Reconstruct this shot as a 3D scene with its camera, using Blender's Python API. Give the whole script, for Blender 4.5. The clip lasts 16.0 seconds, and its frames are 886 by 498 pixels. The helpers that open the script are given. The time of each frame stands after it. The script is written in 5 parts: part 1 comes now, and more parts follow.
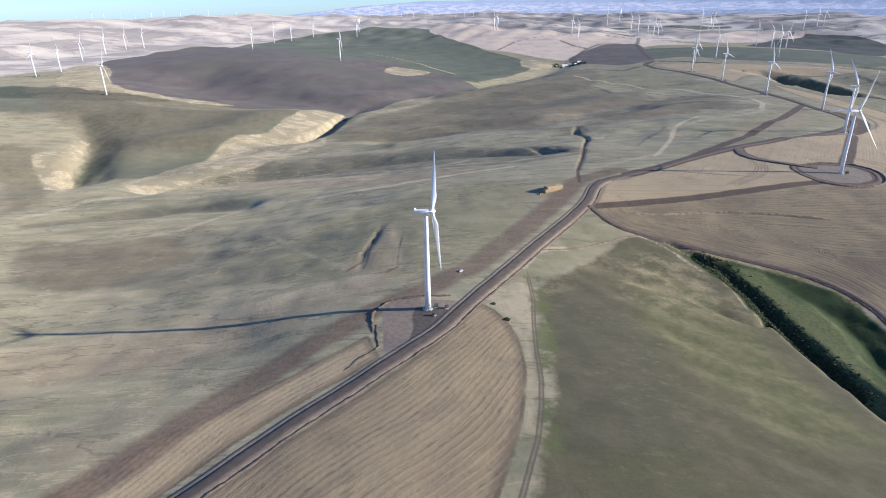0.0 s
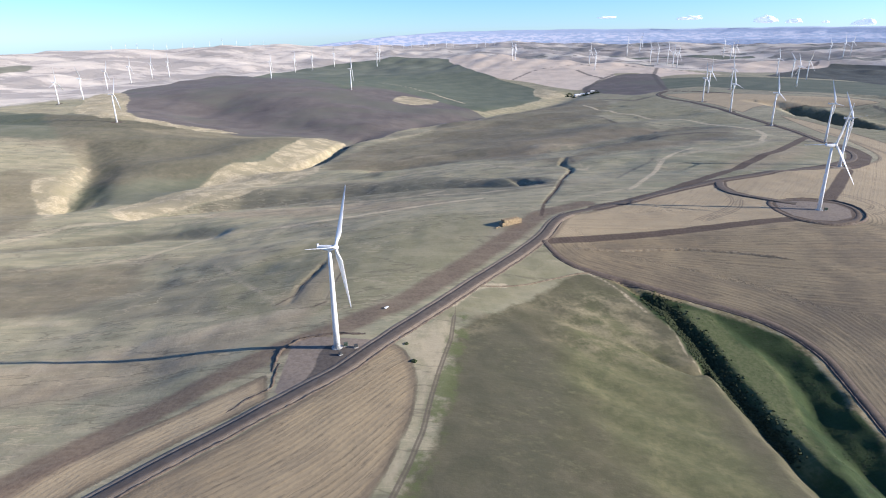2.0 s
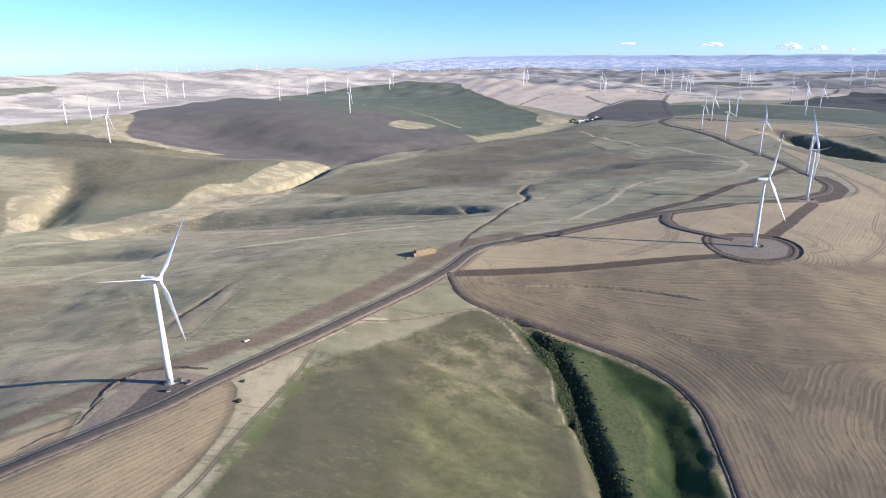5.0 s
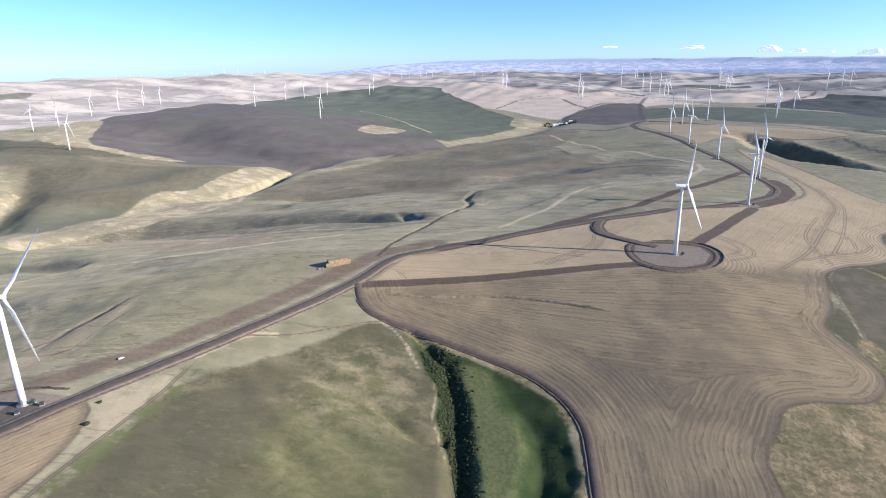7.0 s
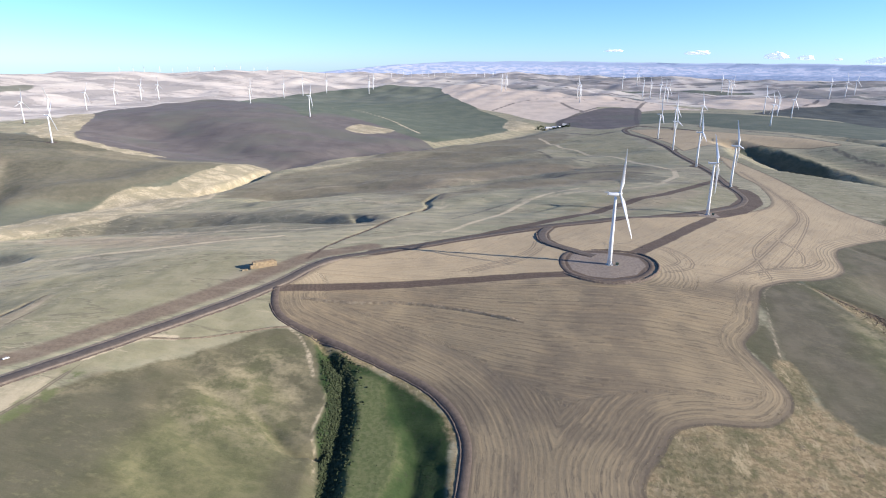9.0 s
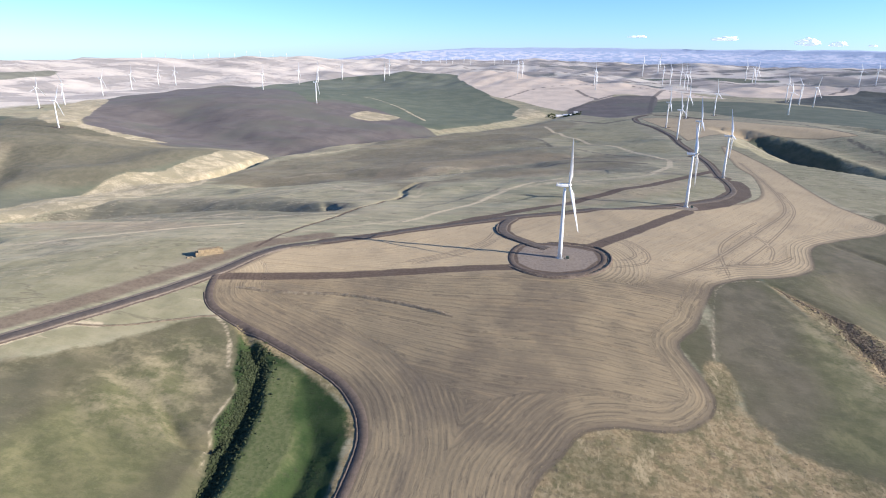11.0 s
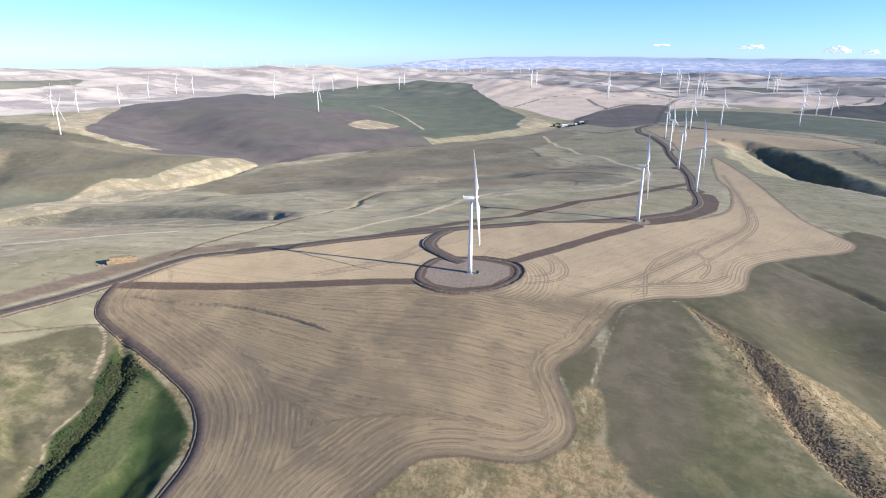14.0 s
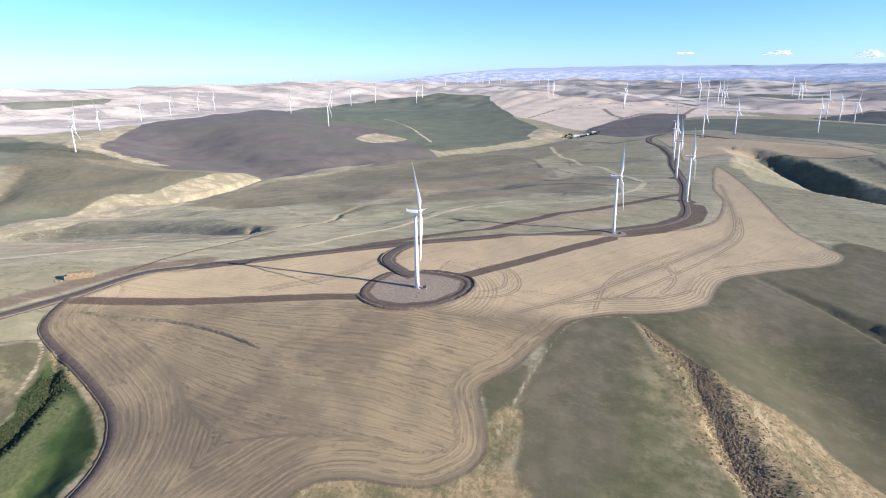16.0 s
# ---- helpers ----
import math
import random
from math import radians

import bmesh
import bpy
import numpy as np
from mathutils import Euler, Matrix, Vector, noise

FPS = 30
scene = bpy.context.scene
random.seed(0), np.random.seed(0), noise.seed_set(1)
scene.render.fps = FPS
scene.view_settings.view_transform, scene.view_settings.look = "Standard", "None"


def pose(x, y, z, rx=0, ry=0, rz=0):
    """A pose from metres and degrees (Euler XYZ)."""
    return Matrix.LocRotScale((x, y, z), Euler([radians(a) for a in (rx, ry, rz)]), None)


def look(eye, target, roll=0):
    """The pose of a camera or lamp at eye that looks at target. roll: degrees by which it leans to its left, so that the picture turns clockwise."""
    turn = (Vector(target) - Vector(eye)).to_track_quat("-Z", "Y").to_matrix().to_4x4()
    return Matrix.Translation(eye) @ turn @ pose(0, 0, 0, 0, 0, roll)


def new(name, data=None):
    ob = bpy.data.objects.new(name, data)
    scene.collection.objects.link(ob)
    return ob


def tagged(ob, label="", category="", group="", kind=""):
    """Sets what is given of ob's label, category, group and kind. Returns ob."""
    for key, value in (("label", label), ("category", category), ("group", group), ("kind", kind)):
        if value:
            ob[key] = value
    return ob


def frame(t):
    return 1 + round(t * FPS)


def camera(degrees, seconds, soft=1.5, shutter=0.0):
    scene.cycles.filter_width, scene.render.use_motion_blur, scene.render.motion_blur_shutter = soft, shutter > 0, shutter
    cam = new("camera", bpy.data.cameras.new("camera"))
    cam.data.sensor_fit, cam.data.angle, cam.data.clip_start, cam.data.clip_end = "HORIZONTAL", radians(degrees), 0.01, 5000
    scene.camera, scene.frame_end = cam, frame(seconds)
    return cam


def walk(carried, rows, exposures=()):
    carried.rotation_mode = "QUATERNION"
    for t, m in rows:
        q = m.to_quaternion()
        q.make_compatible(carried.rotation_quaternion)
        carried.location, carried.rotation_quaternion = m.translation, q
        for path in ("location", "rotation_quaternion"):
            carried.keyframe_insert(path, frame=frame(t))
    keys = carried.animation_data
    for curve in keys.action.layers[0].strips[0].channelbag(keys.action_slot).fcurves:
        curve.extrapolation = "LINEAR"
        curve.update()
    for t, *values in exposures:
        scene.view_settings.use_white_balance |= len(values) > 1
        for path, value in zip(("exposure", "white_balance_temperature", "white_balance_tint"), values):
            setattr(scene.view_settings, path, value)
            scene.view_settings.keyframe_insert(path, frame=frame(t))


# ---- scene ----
# camera: a helicopter flight past a line of wind turbines
cam = camera(73.7, 16.0, soft=1.05)
ROWS = [
    (0, 0, 0, 202.4, 67.663, 0.513, -0.087),
    (0.5, 18.911, 3.99, 203.065, 68.403, 1.33, -0.059),
    (1, 37.76, 8.036, 203.423, 69.252, 1.006, 1.153),
    (1.5, 56.61, 12.322, 203.47, 70.081, 0.831, 2.306),
    (2, 75.46, 16.667, 203.456, 70.23, 0.623, 2.922),
    (2.5, 94.37, 21.321, 203.558, 70.528, 0.854, 3.004),
    (3, 113.159, 25.976, 203.722, 70.955, 0.99, 3.06),
    (5.5, 208.08, 51.084, 204.446, 72.482, 0.125, 6.333),
    (6, 226.991, 56.294, 204.845, 72.317, 0.164, 6.064),
    (6.5, 245.84, 61.747, 205.178, 72.602, 0.472, 5.651),
    (7, 264.568, 67.199, 205.389, 72.738, 0.516, 5.434),
    (7.5, 283.478, 72.59, 205.662, 73.234, 0.468, 5.67),
    (8, 302.267, 77.676, 206.002, 73.41, 0.421, 5.857),
    (8.5, 320.872, 82.758, 206.097, 73.197, 0.166, 6.179),
    (9, 339.415, 88.025, 206.25, 72.764, -0.546, 6.738),
    (11.5, 429.502, 115.145, 206.511, 71.496, -0.359, 9.824),
    (12, 447.25, 120.839, 206.595, 71.584, -0.272, 10.089),
    (12.5, 464.936, 126.839, 206.674, 71.525, -0.402, 10.837),
    (13, 482.501, 133.087, 206.932, 71.727, -0.405, 11.682),
    (13.5, 500.188, 139.272, 207.069, 71.978, -0.577, 12.339),
    (14, 517.63, 145.699, 207.08, 72.31, -0.531, 12.7),
    (14.5, 534.949, 152.308, 207.025, 72.853, -0.157, 13.385),
    (15, 552.146, 158.977, 206.848, 73.217, 0.21, 14.118),
    (15.5, 569.282, 165.827, 206.545, 73.242, 0.368, 14.792),
    (16, 586.296, 172.92, 206.115, 73.468, 0.607, 15.514),
]
walk(cam, [(t, pose(x, y, z, rx, ry, rz)) for t, x, y, z, rx, ry, rz in ROWS], [(0.0, 0.88, 6250, 12), (5.0, 0.92, 6250, 12), (16.0, 0.97, 6250, 12)])

# ---- light: low clear sun from the east, blue sky ----
SUN_EL, SUN_AZ = 19.5, 97.0
sun_way = Vector((math.cos(radians(SUN_EL)) * math.sin(radians(SUN_AZ)), math.cos(radians(SUN_EL)) * math.cos(radians(SUN_AZ)), math.sin(radians(SUN_EL))))
world = bpy.data.worlds.new("sky")
scene.world = world
world.use_nodes = True
wn, wl = world.node_tree.nodes, world.node_tree.links
sky = wn.new("ShaderNodeTexSky")
sky.sky_type, sky.sun_disc = "NISHITA", False
sky.sun_elevation, sky.sun_rotation = radians(SUN_EL), radians(SUN_AZ)
sky.altitude, sky.air_density, sky.dust_density, sky.ozone_density = 600, 0.8, 0.3, 7.0
wl.new(sky.outputs["Color"], wn["Background"].inputs["Color"])
wn["Background"].inputs["Strength"].default_value = 0.117
sun = new("sun", bpy.data.lights.new("sun", "SUN"))
sun.data.energy, sun.data.angle, sun.data.color = 5.0, radians(0.53), (1.0, 0.91, 0.785)
sun.matrix_world = look(sun_way * 1000, (0, 0, 0))


# ---- materials ----
class Nodes:
    """A small builder of node materials."""

    def __init__(self, name, rough=0.9, metal=0.0):
        self.mat = bpy.data.materials.new(name)
        self.mat.use_nodes = True
        self.n, self.l = self.mat.node_tree.nodes, self.mat.node_tree.links
        self.bsdf = self.n["Principled BSDF"]
        self.bsdf.inputs["Roughness"].default_value = rough
        self.bsdf.inputs["Metallic"].default_value = metal
        self.bsdf.inputs["Specular IOR Level"].default_value = 0.25
        self.pos = self.n.new("ShaderNodeNewGeometry").outputs["Position"]

    def put(self, socket, value):
        if hasattr(value, "is_linked"):
            self.l.new(value, socket)
        else:
            socket.default_value = value

    def noise(self, scale, detail=3.0, rough=0.55, vec=None, stretch=None, distort=0.0):
        vec = vec or self.pos
        if stretch:
            m = self.n.new("ShaderNodeMapping")
            m.inputs["Scale"].default_value = stretch[:3]
            if len(stretch) > 3:
                m.inputs["Rotation"].default_value = (0, 0, radians(stretch[3]))
            self.l.new(vec, m.inputs["Vector"])
            vec = m.outputs["Vector"]
        t = self.n.new("ShaderNodeTexNoise")
        self.l.new(vec, t.inputs["Vector"])
        for key, v in (("Scale", scale), ("Detail", detail), ("Roughness", rough), ("Distortion", distort)):
            t.inputs[key].default_value = v
        return t.outputs["Fac"]

    def math(self, op, a, b=0.0, c=0.0):
        m = self.n.new("ShaderNodeMath")
        m.operation = op
        for s, v in zip(m.inputs, (a, b, c)):
            self.put(s, v)
        return m.outputs[0]

    def span(self, v, a, b, lo=0.0, hi=1.0, kind="SMOOTHSTEP"):
        m = self.n.new("ShaderNodeMapRange")
        m.interpolation_type = kind
        for k, s in zip(("Value", "From Min", "From Max", "To Min", "To Max"), (v, a, b, lo, hi)):
            self.put(m.inputs[k], s)
        return m.outputs["Result"]

    def mix(self, f, a, b, blend="MIX"):
        m = self.n.new("ShaderNodeMix")
        m.data_type, m.blend_type, m.clamp_factor = "RGBA", blend, True
        self.put(m.inputs[0], f)
        for s, v in ((m.inputs[6], a), (m.inputs[7], b)):
            self.put(s, (*v, 1) if isinstance(v, tuple) else v)
        return m.outputs[2]

    def attr(self, name):
        a = self.n.new("ShaderNodeAttribute")
        a.attribute_name = name
        return a.outputs["Fac"]

    def random(self):
        return self.n.new("ShaderNodeObjectInfo").outputs["Random"]

    def island(self):
        return self.n.new("ShaderNodeNewGeometry").outputs["Random Per Island"]

    def done(self, color, bump=None, strength=0.4, distance=0.3):
        self.put(self.bsdf.inputs["Base Color"], (*color, 1) if isinstance(color, tuple) else color)
        if bump:
            b = self.n.new("ShaderNodeBump")
            b.inputs["Strength"].default_value, b.inputs["Distance"].default_value = strength, distance
            self.l.new(bump, b.inputs["Height"])
            self.l.new(b.outputs["Normal"], self.bsdf.inputs["Normal"])
        return self.mat


def simple(name, a, b, scale, rough=0.9, bump=0.3, distance=0.1, metal=0.0):
    k = Nodes(name, rough, metal)
    f = k.noise(scale, 5.0)
    g = k.noise(scale * 9, 3.0)
    c = k.mix(k.span(k.math("ADD", k.math("MULTIPLY", f, 0.7), k.math("MULTIPLY", g, 0.3)), 0.35, 0.65), a, b)
    return k.done(c, g, bump, distance)


def ground_material():
    k = Nodes("fields", 0.95)
    k.bsdf.inputs["Diffuse Roughness"].default_value = 0.32
    huge, big, mid, small, fine = k.noise(0.0035, 3), k.noise(0.016, 4), k.noise(0.07, 4), k.noise(0.35, 4), k.noise(1.6, 4)
    streak = k.noise(0.05, 4, stretch=(0.35, 1.6, 1, 12))
    wob = k.math("SUBTRACT", k.noise(0.045, 5, 0.6), 0.5)
    wob2 = k.math("SUBTRACT", k.noise(0.3, 4, 0.6), 0.5)

    def mask(name, edge=1.5, big_amp=4.0, small_amp=2.0):
        v = k.math("ADD", k.attr(name), k.math("MULTIPLY", wob, big_amp))
        v = k.math("ADD", v, k.math("MULTIPLY", wob2, small_amp))
        return k.span(v, -edge, edge)

    # dry grazed pasture
    c = k.mix(k.span(big, 0.35, 0.68), (0.262, 0.246, 0.156), (0.322, 0.294, 0.194))
    c = k.mix(k.math("MULTIPLY", k.span(huge, 0.45, 0.62), 0.5), c, (0.200, 0.208, 0.126))
    c = k.mix(k.math("MULTIPLY", k.span(streak, 0.48, 0.62), 0.5), c, (0.385, 0.335, 0.220))
    c = k.mix(k.math("MULTIPLY", k.span(streak, 0.50, 0.36), 0.45), c, (0.185, 0.170, 0.118))
    c = k.mix(k.math("MULTIPLY", k.span(k.noise(0.0075, 4, 0.6, stretch=(0.6, 1.6, 1, 10)), 0.52, 0.64), 0.5), c, (0.215, 0.182, 0.130))
    c = k.mix(k.math("MULTIPLY", k.span(mid, 0.5, 0.72), 0.25), c, (0.235, 0.200, 0.135))
    # darker grey-brown patches over the pasture
    c = k.mix(k.math("MULTIPLY", mask("dark_patch", 6, 14, 4), 0.62), c, (0.126, 0.120, 0.088))
    sward = k.mix(k.span(mid, 0.35, 0.68), (0.212, 0.198, 0.114), (0.272, 0.248, 0.150))
    c = k.mix(k.math("MULTIPLY", mask("sward", 8, 24, 6), 0.8), c, sward)
    pale = k.math("MULTIPLY", mask("pale", 3.5, 9, 4), k.span(k.noise(0.06, 6, 0.68, stretch=(1.3, 0.7, 1, 40)), 0.36, 0.58, 0.22, 0.72))
    c = k.mix(pale, c, (0.46, 0.385, 0.265))
    c = k.mix(k.math("MULTIPLY", mask("warm", 12, 40, 8), 0.6), c, k.mix(k.span(mid, 0.4, 0.65), (0.335, 0.268, 0.178), (0.270, 0.212, 0.145)))
    sepz = k.n.new("ShaderNodeSeparateXYZ")
    k.l.new(k.pos, sepz.inputs[0])
    bands = k.math("SINE", k.math("ADD", k.math("MULTIPLY", sepz.outputs[2], 1.15), k.math("MULTIPLY", k.noise(0.012, 5, 0.6), 26.0)))
    c = k.mix(k.math("MULTIPLY", k.span(bands, 0.2, 1.0), 0.12), c, (0.44, 0.37, 0.255))
    c = k.mix(k.math("MULTIPLY", k.span(bands, -0.3, -1.0), 0.14), c, (0.205, 0.180, 0.120))
    thin = k.noise(0.22, 5, 0.7, stretch=(0.12, 1.0, 1, 8))
    c = k.mix(k.math("MULTIPLY", k.span(thin, 0.5, 0.66), 0.06), c, (0.48, 0.405, 0.28))
    c = k.mix(k.math("MULTIPLY", k.span(thin, 0.48, 0.32), 0.07), c, (0.165, 0.148, 0.100))
    swale = k.math("ABSOLUTE", k.math("SUBTRACT", k.noise(0.011, 5, 0.6, stretch=(0.45, 1.7, 1, 8)), 0.5))
    c = k.mix(k.span(swale, 0.0, 0.014, 0.5, 0.0), c, (0.120, 0.104, 0.074))
    swale = k.math("ABSOLUTE", k.math("SUBTRACT", k.noise(0.017, 5, 0.6, stretch=(0.4, 1.8, 1, 14)), 0.53))
    c = k.mix(k.span(swale, 0.0, 0.012, 0.45, 0.0), c, (0.46, 0.385, 0.26))
    # distant patchwork of farms, haze mixed into the colours as paleness
    vor = k.n.new("ShaderNodeTexVoronoi")
    m = k.n.new("ShaderNodeMapping")
    m.inputs["Scale"].default_value = (0.0030, 0.0100, 0.0)
    k.l.new(k.pos, m.inputs["Vector"])
    k.l.new(m.outputs["Vector"], vor.inputs["Vector"])
    vor.inputs["Scale"].default_value, vor.inputs["Randomness"].default_value = 1.0, 1.0
    sep = k.n.new("ShaderNodeSeparateColor")
    k.l.new(vor.outputs["Color"], sep.inputs["Color"])
    crops = k.attr("crops")
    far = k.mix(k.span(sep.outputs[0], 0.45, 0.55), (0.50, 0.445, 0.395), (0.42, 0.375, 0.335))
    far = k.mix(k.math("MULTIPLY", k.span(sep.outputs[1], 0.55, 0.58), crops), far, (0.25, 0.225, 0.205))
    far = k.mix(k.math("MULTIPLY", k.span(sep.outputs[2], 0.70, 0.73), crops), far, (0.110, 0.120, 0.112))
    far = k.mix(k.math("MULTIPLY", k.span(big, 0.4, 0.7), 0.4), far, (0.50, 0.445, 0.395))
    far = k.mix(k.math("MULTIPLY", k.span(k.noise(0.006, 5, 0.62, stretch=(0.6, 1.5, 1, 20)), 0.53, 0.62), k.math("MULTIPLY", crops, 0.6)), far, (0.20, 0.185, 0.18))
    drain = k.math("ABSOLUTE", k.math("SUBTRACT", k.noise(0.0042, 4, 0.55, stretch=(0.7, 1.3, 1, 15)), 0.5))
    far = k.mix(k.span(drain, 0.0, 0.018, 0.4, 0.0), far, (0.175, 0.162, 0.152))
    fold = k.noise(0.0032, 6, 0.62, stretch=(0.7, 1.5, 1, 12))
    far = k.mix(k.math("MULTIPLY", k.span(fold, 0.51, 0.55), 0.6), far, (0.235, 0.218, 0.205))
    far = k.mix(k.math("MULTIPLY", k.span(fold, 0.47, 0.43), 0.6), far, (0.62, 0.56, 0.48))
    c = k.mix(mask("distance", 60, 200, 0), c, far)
    # green crops, fallow, bleached grass
    dim = k.mix(k.span(big, 0.35, 0.68), (0.096, 0.108, 0.076), (0.130, 0.137, 0.098))
    c = k.mix(k.math("MULTIPLY", mask("dim", 10, 24, 5), 0.8), c, dim)
    # shade of canyon and gully banks painted in, with dark green slopes
    c = k.mix(k.math("MULTIPLY", mask("shade_green", 12, 26, 5), 0.85), c, k.mix(k.span(mid, 0.35, 0.7), (0.056, 0.070, 0.046), (0.085, 0.094, 0.064)))
    green = k.mix(k.span(big, 0.35, 0.7), (0.078, 0.099, 0.072), (0.115, 0.131, 0.094))
    c = k.mix(k.math("MULTIPLY", mask("wheat", 4, 10, 3), 0.92), c, green)
    olive = k.mix(k.span(mid, 0.35, 0.7), (0.082, 0.077, 0.041), (0.115, 0.101, 0.060))
    olive = k.mix(k.math("MULTIPLY", k.span(big, 0.5, 0.68), 0.6), olive, (0.074, 0.079, 0.035))
    olive = k.mix(k.math("MULTIPLY", mask("sod", 12, 26, 6), 0.85), olive, k.mix(k.span(mid, 0.35, 0.65), (0.070, 0.068, 0.042), (0.090, 0.083, 0.053)))
    mead = k.mix(k.span(k.noise(0.10, 6, 0.68, stretch=(0.8, 1.3, 1, -35)), 0.36, 0.66), (0.086, 0.096, 0.037), (0.160, 0.152, 0.069))
    olive = k.mix(k.math("MULTIPLY", mask("mead", 14, 30, 8), 0.75), olive, mead)
    wisp = k.math("MULTIPLY", k.span(k.noise(0.05, 6, 0.7, stretch=(1.3, 0.75, 1, 38)), 0.52, 0.68), mask("mead", 14, 30, 8))
    olive = k.mix(k.math("MULTIPLY", wisp, 0.4), olive, (0.245, 0.220, 0.108))
    tuft = k.span(k.math("ADD", k.noise(0.055, 6, 0.66, stretch=(0.9, 1.2, 1, -30)), k.math("MULTIPLY", small, 0.25)), 0.52, 0.80)
    olive = k.mix(k.math("MULTIPLY", k.math("MULTIPLY", tuft, mask("mottle", 14, 30, 8)), 0.85), olive, (0.30, 0.252, 0.150))
    fleck = k.span(k.noise(0.16, 6, 0.72, stretch=(0.7, 1.4, 1, 40)), 0.50, 0.72)
    olive = k.mix(k.math("MULTIPLY", fleck, k.span(k.noise(0.012, 3), 0.40, 0.62, 0.0, 0.45)), olive, (0.215, 0.190, 0.102))
    olive = k.mix(k.math("MULTIPLY", k.span(k.noise(0.2, 5, 0.7), 0.52, 0.66), 0.35), olive, (0.060, 0.064, 0.034))
    c = k.mix(k.math("MULTIPLY", mask("olive", 3.5, 14, 6), 0.92), c, olive)
    c = k.mix(k.math("MULTIPLY", mask("night", 5, 14, 4), 0.9), c, k.mix(k.span(big, 0.4, 0.65), (0.036, 0.044, 0.045), (0.062, 0.070, 0.066)))
    sod = k.mix(k.span(mid, 0.35, 0.68), (0.130, 0.110, 0.075), (0.172, 0.145, 0.100))
    sod = k.mix(k.math("MULTIPLY", fleck, 0.4), sod, (0.260, 0.220, 0.138))
    sod = k.mix(k.math("MULTIPLY", k.span(k.noise(0.04, 5, 0.65), 0.50, 0.64), 0.5), sod, (0.085, 0.082, 0.050))
    c = k.mix(k.math("MULTIPLY", mask("hill_sod", 14, 40, 8), 0.62), c, sod)
    tan = k.mix(k.span(big, 0.35, 0.68), (0.60, 0.495, 0.395), (0.50, 0.41, 0.33))
    c = k.mix(mask("tan", 4, 12, 3), c, tan)
    fallow = k.mix(k.span(big, 0.35, 0.7), (0.114, 0.099, 0.094), (0.150, 0.131, 0.120))
    fallow = k.mix(k.math("MULTIPLY", k.span(streak, 0.5, 0.7), 0.4), fallow, (0.082, 0.070, 0.068))
    fallow = k.mix(k.math("MULTIPLY", k.span(k.noise(0.0045, 4, 0.6, stretch=(0.6, 1.4, 1, 10)), 0.46, 0.62), 0.75), fallow, (0.122, 0.122, 0.100))
    c = k.mix(mask("fallow", 4, 9, 4), c, fallow)
    straw = k.mix(k.span(small, 0.35, 0.68), (0.53, 0.445, 0.305), (0.40, 0.335, 0.22))
    straw = k.mix(k.math("MULTIPLY", k.span(k.noise(0.028, 5, 0.68, stretch=(0.8, 1.4, 1, 30)), 0.42, 0.56), 0.8), straw, (0.262, 0.232, 0.150))
    straw = k.mix(k.math("MULTIPLY", k.span(mid, 0.5, 0.62), 0.5), straw, (0.27, 0.235, 0.14))
    c = k.mix(k.math("MULTIPLY", mask("straw", 3.5, 24, 9), 0.88), c, straw)
    fresh = k.math("MULTIPLY", mask("fresh", 3, 12, 8), k.span(k.noise(0.09, 4, 0.6), 0.42, 0.58))
    c = k.mix(k.math("MULTIPLY", fresh, 0.8), c, (0.105, 0.122, 0.048))
    c = k.mix(k.math("MULTIPLY", mask("trail", 1.2, 4, 3), k.span(k.noise(0.12, 4, 0.6), 0.35, 0.6, 0.4, 0.9)), c, (0.51, 0.42, 0.285))
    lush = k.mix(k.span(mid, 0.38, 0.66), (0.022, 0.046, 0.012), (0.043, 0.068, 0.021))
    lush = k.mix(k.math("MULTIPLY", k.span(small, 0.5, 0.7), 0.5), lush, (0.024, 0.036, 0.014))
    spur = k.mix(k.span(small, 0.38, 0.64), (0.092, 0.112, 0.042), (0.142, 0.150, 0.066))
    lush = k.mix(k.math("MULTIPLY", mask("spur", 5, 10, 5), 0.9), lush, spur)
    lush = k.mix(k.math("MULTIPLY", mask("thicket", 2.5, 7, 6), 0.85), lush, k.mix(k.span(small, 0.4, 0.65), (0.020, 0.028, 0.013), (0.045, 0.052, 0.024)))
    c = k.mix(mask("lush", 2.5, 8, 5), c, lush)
    brush = k.mix(k.span(small, 0.4, 0.62), (0.250, 0.186, 0.100), (0.360, 0.275, 0.152))
    brush = k.mix(k.math("MULTIPLY", k.span(k.noise(0.11, 5, 0.7), 0.48, 0.60), 0.75), brush, (0.150, 0.132, 0.062))
    brush = k.mix(k.math("MULTIPLY", k.span(k.noise(0.5, 4, 0.7), 0.55, 0.68), 0.5), brush, (0.075, 0.058, 0.042))
    brush = k.mix(k.math("MULTIPLY", k.span(k.noise(0.05, 5, 0.65), 0.54, 0.66), 0.5), brush, (0.33, 0.265, 0.155))
    brush = k.mix(k.math("MULTIPLY", k.span(k.noise(0.022, 5, 0.62), 0.47, 0.60), 0.65), brush, k.mix(k.span(small, 0.4, 0.64), (0.105, 0.102, 0.048), (0.180, 0.158, 0.084)))
    brush = k.mix(k.math("MULTIPLY", k.span(k.noise(0.07, 6, 0.7, stretch=(1.5, 0.7, 1, 35)), 0.54, 0.66), 0.7), brush, (0.46, 0.365, 0.215))
    brush = k.mix(k.math("MULTIPLY", k.span(k.noise(0.13, 6, 0.72), 0.57, 0.66), 0.6), brush, (0.105, 0.080, 0.055))
    c = k.mix(mask("brush", 3.5, 18, 8), c, brush)
